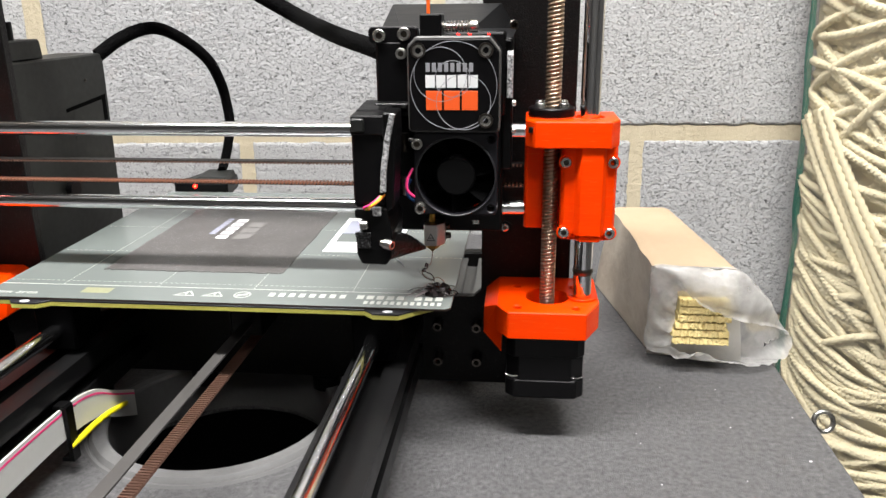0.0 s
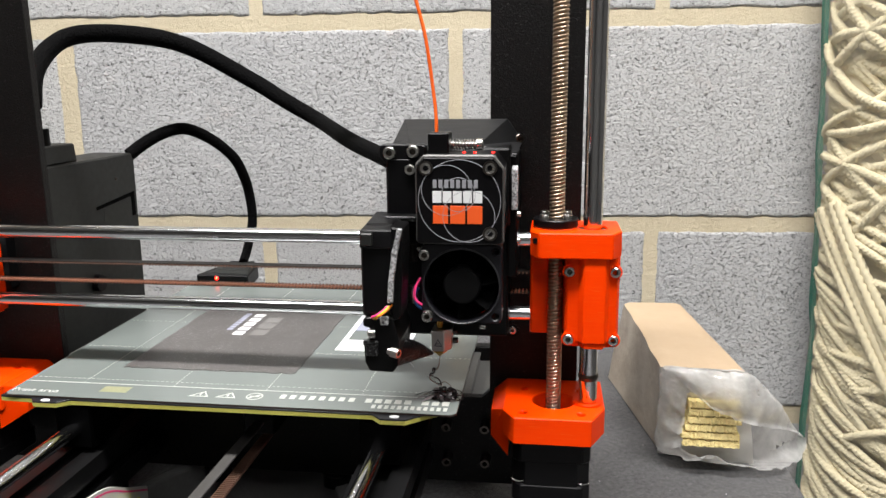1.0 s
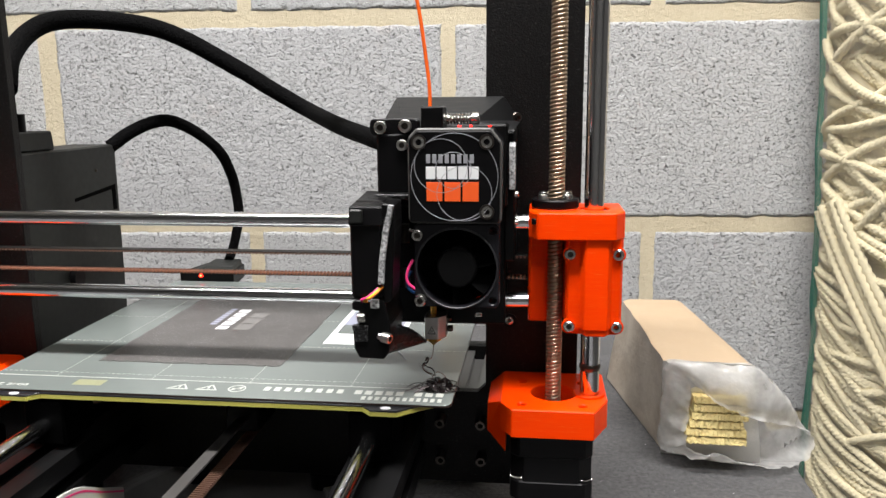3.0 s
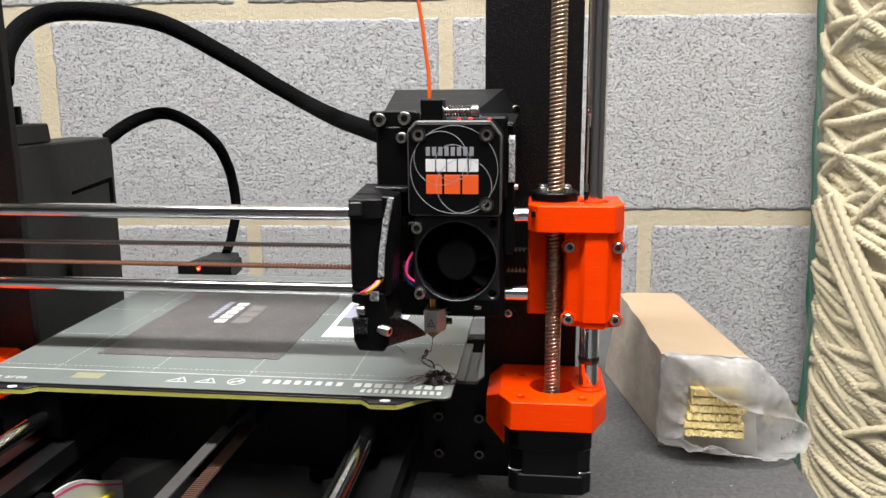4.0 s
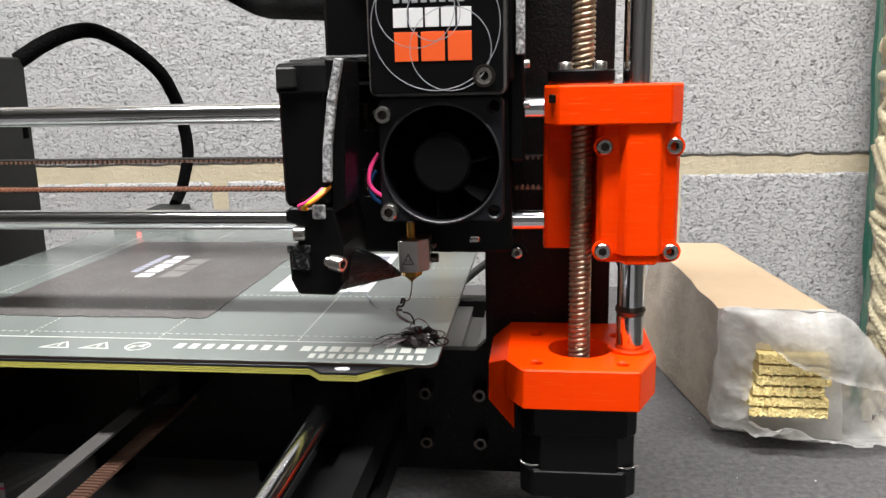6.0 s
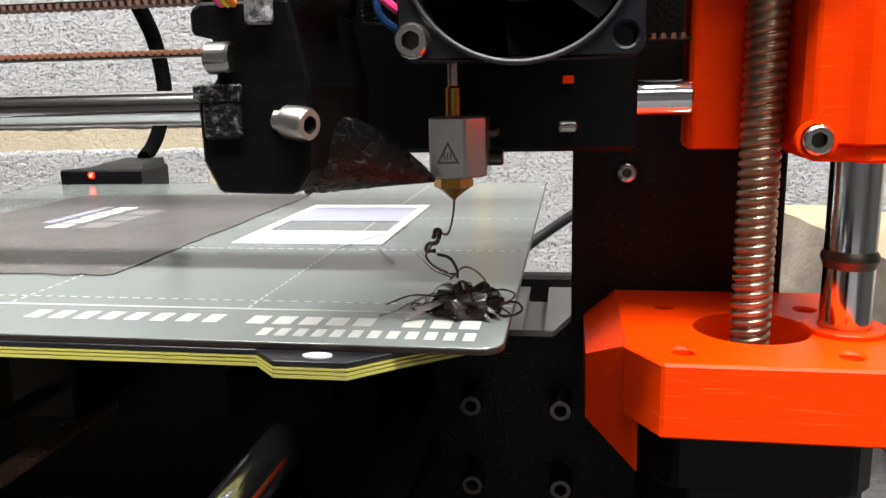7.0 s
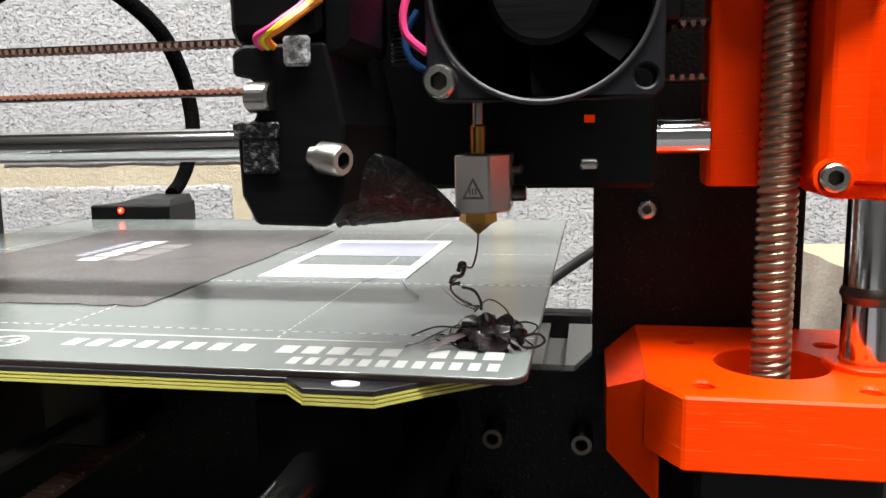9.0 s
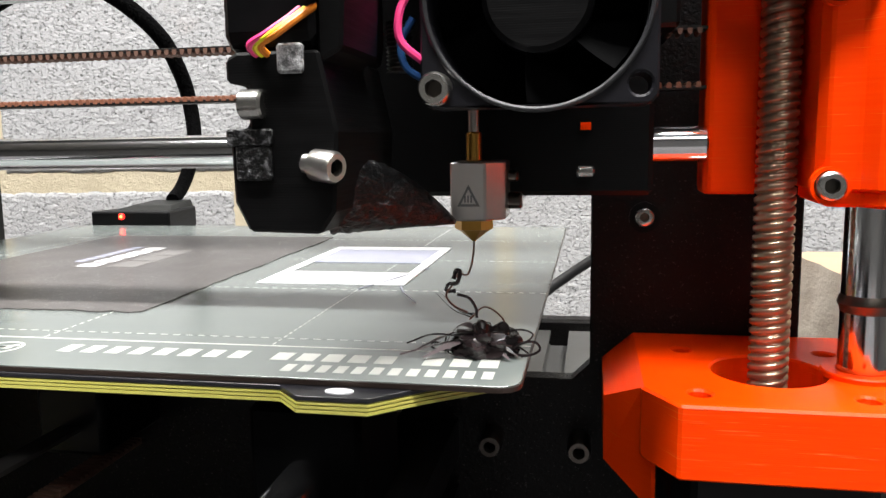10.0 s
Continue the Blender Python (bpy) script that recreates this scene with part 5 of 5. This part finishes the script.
# ---- beside the printer ----
def build_package():
    p = thing("wrapped_package", (110, 150, 0), "long tan package in a torn clear bag on the table", "package")
    # corners: near left, near right, far right, far left, at the foot and at the top
    foot = [(91, 118), (150, 108), (150, 262), (66, 252)]
    top = [(85.5, 92), (138.5, 92), (122, 246), (76, 240)]
    b = bmesh.new()
    nx, nz, ny = 10, 10, 24
    rows = []
    for j in range(ny + 1):
        t = j / ny
        f0, f1 = Vector(foot[0]).lerp(Vector(foot[3]), t), Vector(foot[1]).lerp(Vector(foot[2]), t)
        t0, t1 = Vector(top[0]).lerp(Vector(top[3]), t), Vector(top[1]).lerp(Vector(top[2]), t)
        ring = []
        for (a, za), (c, zc) in (((f0, 1.0), (f1, 1.0)), ((f1, 1.0), (t1, 71.0)), ((t1, 71.0), (t0, 72.5)), ((t0, 72.5), (f0, 1.0))):
            for k in range(nx):
                s = k / nx
                q = a.lerp(c, s)
                z = za + (zc - za) * s
                wv = noise.noise(Vector((q.x * 0.03, q.y * 0.03 + t * 3, z * 0.03))) * 0.9
                edge = min(s, 1 - s)
                ring.append(b.verts.new((q.x + (wv if abs(zc - za) > 5 else 0), q.y, max(0.3, z + (wv * 0.5 if za > 5 else 0) - (1.6 if edge < 0.01 and z > 50 else 0)))))
        rows.append(ring)
    for u, v in zip(rows, rows[1:]):
        for k in range(len(u)):
            b.faces.new((u[k], u[(k + 1) % len(u)], v[(k + 1) % len(u)], v[k]))
    b.faces.new(rows[-1])
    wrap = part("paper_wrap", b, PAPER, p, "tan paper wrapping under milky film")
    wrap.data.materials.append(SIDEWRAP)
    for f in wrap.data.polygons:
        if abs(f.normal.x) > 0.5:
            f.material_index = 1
    b = bmesh.new()
    rows = []
    for j in range(13):
        s = j / 12
        lo, hi = Vector((89.2 - 5 * s, 115 - 25 * s, 0.4 + 72 * s)), Vector((150.6 - 12 * s, 105 - 15 * s, 0.4 + 71 * s))
        rows.append([b.verts.new(lo.lerp(hi, i / 12) + Vector((0, 2.5 * noise.noise(Vector((i * 0.5, j * 0.5, 2))), 0))) for i in range(13)])
    for u, v in zip(rows, rows[1:]):
        for k in range(12):
            b.faces.new((u[k], u[k + 1], v[k + 1], v[k]))
    part("inner_wrap", b, INNER, p, "milky crumpled inner wrap")
    rnd = random.Random(2)
    for i in range(1, 7):
        z0 = 14 + i * 5.3
        b = bmesh.new()
        n = 64
        lo, hi = [], []
        x0, x1 = 99.0 + 0.9 * i + rnd.uniform(-1.2, 1.2), 134.5 + 0.2 * i + rnd.uniform(-2.0, 2.0)
        for k in range(n + 1):
            x = x0 + (x1 - x0) * k / n
            y = 89 + 1.1 * noise.noise(Vector((k * 0.3, i * 3.0, 0))) - 0.02 * (x - 120)
            w = 0.15 * math.sin(k * 0.7 + i * 2) + 0.8 * noise.noise(Vector((k * 0.37, i * 2.0, 5)))
            lo.append((x, y, z0 + w))
            hi.append((x, y + 0.5, z0 + 4.3 + 0.15 * math.sin(k * 1.1 + i) + 0.8 * noise.noise(Vector((k * 0.43, i * 2.0, 8)))))
        fr_lo, fr_hi = [b.verts.new(q) for q in lo], [b.verts.new(q) for q in hi]
        bk_lo, bk_hi = [b.verts.new((q[0], 240, q[2])) for q in lo], [b.verts.new((q[0], 240, q[2])) for q in hi]
        strip = [fr_lo]
        for r in range(1, 8):
            strip.append([b.verts.new(Vector(lo[k]).lerp(Vector(hi[k]), r / 8) + Vector((0, rnd.uniform(-0.45, 0.15), rnd.uniform(-0.12, 0.12)))) for k in range(n + 1)])
        strip.append(fr_hi)
        for u, v in zip(strip, strip[1:]):
            for k in range(n):
                b.faces.new((u[k], u[k + 1], v[k + 1], v[k]))
        for k in range(n):
            b.faces.new((fr_hi[k], fr_hi[k + 1], bk_hi[k + 1], bk_hi[k]))
            b.faces.new((fr_lo[k + 1], fr_lo[k], bk_lo[k], bk_lo[k + 1]))
        b.faces.new((fr_lo[0], fr_hi[0], bk_hi[0], bk_lo[0]))
        b.faces.new((fr_hi[n], fr_lo[n], bk_lo[n], bk_hi[n]))
        part("straw_board", b, FIBRE, p, "yellow straw-like board", smooth=False)
    # loose bag: starts round the package and falls open to a ragged mouth
    start = [(85.8, 91.5, 71.8), (104, 91.4, 72.2), (122, 91.4, 71.8), (138.3, 91.8, 70.6), (142.0, 96.5, 53), (145.2, 101, 35), (149.8, 107, 8), (143, 109, 1.5), (125, 112, 1.2), (106, 115, 1.2), (91, 117.5, 3), (89.0, 109, 28), (87.0, 100, 52)]
    mouth = [(104, 88, 57), (116, 84, 49), (136, 83, 40), (157, 92, 33), (180, 118, 19), (194, 140, 3), (180, 112, 2), (163, 92, 6), (143, 84, 8), (121, 83, 14), (103, 85, 18), (100, 88, 26), (101, 88, 42)]
    n, m = 104, 20

    def around(ring):
        k = len(ring)
        line = spline([*ring[-2:], *ring, *ring[:3]], 8)
        return line[16:16 + k * 8]
    ra, rz, b, rows = around(start), around(mouth), bmesh.new(), []
    mid = Vector((122, 105, 34))
    for j in range(m + 1):
        t = j / m
        ring = []
        for k in range(n):
            q = ra[k].lerp(rz[k], t)
            swell = (q - mid).normalized() * 7.5 * math.sin(math.pi * min(t * 1.1, 1)) * (1 if q.z > 12 else 0.2)
            fold = noise.noise(Vector((k * 0.14, t * 1.6, 4))) * 2.2 * t + noise.noise(Vector((q.x * 0.06, q.y * 0.06, q.z * 0.06))) * 2.2 + noise.noise(Vector((k * 0.4, t * 2, 1))) * 0.7
            fold += t * (0.8 * math.sin(k * 0.9 + 3 * t) + 0.5 * math.sin(k * 1.9 + 9 * t))
            fold *= min(1.0, 5 * t)
            q = q + swell + (q - mid).normalized() * fold
            if j == m:
                q += Vector((rnd.uniform(-0.3, 0.3), rnd.uniform(-0.8, 0.8), rnd.uniform(-0.6, 0.6)))
            q.z = max(q.z, 0.5)
            ring.append(b.verts.new(q))
        rows.append(ring)
    for u, v in zip(rows, rows[1:]):
        for k in range(n):
            b.faces.new((u[k], u[(k + 1) % n], v[(k + 1) % n], v[k]))
    part("plastic_bag", b, FILM, p, "crumpled clear plastic bag with a torn mouth")


def build_rope_bag():
    t = thing("rope_bundle", (420, 420, -420), "cream cotton rope bundle with green edging against the block wall", "rope bundle")
    cx, cy, ax, ay = 424.0, 452.0, 134.0, 112.0

    def skin(th, z, off=0.0):
        wv = 1 + 0.05 * math.sin(th) * noise.noise(Vector((th * 1.5, z * 0.008, 3.0)))
        lean = min(max((170 - z) * 0.045, -7.0), 8.0)
        return Vector((cx + lean - (ax * wv + off) * math.cos(th), cy - (ay * wv + off) * math.sin(th), z))
    b = bmesh.new()
    rows = []
    for i in range(60):
        z = -420 + 1000 * i / 59
        rows.append([b.verts.new(skin(math.pi * k / 30, z, -5.0 + 3 * noise.noise(Vector((k * 0.35, z * 0.02, 9))))) for k in range(31)])
    for p, q in zip(rows, rows[1:]):
        for k in range(30):
            b.faces.new((p[k], p[k + 1], q[k + 1], q[k]))
    part("cloth", b, CLOTH, t, "creased cream cloth behind the ropes")
    b = bmesh.new()
    rows = []
    for i in range(80):
        z = -420 + 1000 * i / 79
        w = 1.2 + 1.0 * math.sin(z * 0.045) + 1.2 * noise.noise(Vector((z * 0.03, 0, 0)))
        e = skin(0.06, z, 5)
        rows.append([b.verts.new(e + Vector(q)) for q in ((-w, 3, 0), (-w * 0.6, -4, 0), (2, -6, 0), (3, 4, 0))])
    for p, q in zip(rows, rows[1:]):
        for k in range(3):
            b.faces.new((p[k], p[k + 1], q[k + 1], q[k]))
    part("green_edging", b, GREEN, t, "green woven edging strip")
    rnd = random.Random(14)

    def strand(th, z, slope, sag, off, count):
        """One rope laid round the bundle from th, falling by slope and bending by sag."""
        pts = []
        wave, size = rnd.uniform(0, 6.28), rnd.uniform(2.5, 8.0)
        for k in range(count):
            lift = off + 1.6 * math.sin(k * 0.55 + wave) - 6.0 * max(0.0, 1 - k / 2.0)
            pts.append(skin(th, z + size * math.sin(k * 0.42 + wave), lift))
            step = 13 / math.hypot(1, slope)
            th += step / ax
            z += slope * step
            slope += sag
            if th > 2.5:
                break
        if len(pts) > 3:
            part("rope", tube(pts, rnd.uniform(3.8, 4.3), 12, 7, lobes=3, twist=0.46), ROPE, t)
    z = 560.0
    while z > -60:
        for k in range(2):
            strand(rnd.uniform(0.0, 0.1), z + rnd.uniform(-10, 10) + (10 if k else -40), rnd.uniform(-0.75, -0.2) if k else rnd.uniform(0.1, 0.6), rnd.uniform(-0.04, 0.04), rnd.uniform(-5.0, -1.5), rnd.randint(14, 22))
        z -= rnd.uniform(11, 17)
    z = 560.0
    while z > -30:
        for low, high, first in ((0.15, 0.7, 1.0), (-1.0, -0.45, 3.0), (-0.45, 0.1, 4.0)):
            if rnd.random() < 0.75:
                strand(rnd.uniform(0.02, 0.12), z + rnd.uniform(-14, 14) - (40 if low > 0 else 0), rnd.uniform(low, high), rnd.uniform(-0.05, 0.06), first + rnd.uniform(-1.0, 2.5), rnd.randint(12, 22))
        z -= rnd.uniform(20, 34)
    # slack rope below: close, almost parallel swags
    z = 40.0
    while z > -330:
        strand(rnd.uniform(0.06, 0.16), z, rnd.uniform(-0.95, -0.75), rnd.uniform(0.055, 0.085), rnd.uniform(0.0, 3.5), rnd.randint(16, 24))
        if rnd.random() < 0.25:
            strand(rnd.uniform(0.3, 0.8), z - 40, rnd.uniform(0.1, 0.4), -0.02, rnd.uniform(3.0, 6.0), rnd.randint(10, 16))
        z -= rnd.uniform(6.0, 8.5)
    # thick sweep of parallel strands
    for i in range(5):
        pts = []
        for k in range(18):
            q = k / 17
            pts.append(skin(0.17 + 1.25 * q + 0.055 * i, 118 - 290 * q + 3 * i + 5 * math.sin(q * 5 + i * 0.7), 8.5 + 2.0 * math.sin(2.3 * i + 3 * q)))
        part("rope", tube(pts, 4.3, 12, 7, lobes=3, twist=0.46), ROPE, t)
    b = bmesh.new()
    rows = []
    for i in range(100):
        z = -420 + 1000 * i / 99
        rows.append([b.verts.new(skin(0.22 + 2.7 * k / 40, z, 16 + 3 * noise.noise(Vector((k * 0.3, z * 0.02, 2))))) for k in range(41)])
    for p, q in zip(rows, rows[1:]):
        for k in range(40):
            b.faces.new((p[k], p[k + 1], q[k + 1], q[k]))
    part("clear_cover", b, COVER, t, "thin clear plastic cover over the ropes")
    part("metal_ring", tube([(292 + 9 * math.cos(a * 0.5236), 300 + 3 * math.sin(a * 0.5236), -150 + 9 * math.sin(a * 0.5236)) for a in range(13)], 2.6, 10, 4), STEEL, t, "bright metal ring")


build_room()
build_table()
build_frame()
build_base()
build_bed()
build_z_axis(False)
build_z_axis(True)
build_x_axis()
build_head()
build_electronics()
build_sheet()
build_prints()
build_blob()
build_filament()
build_package()
build_rope_bag()
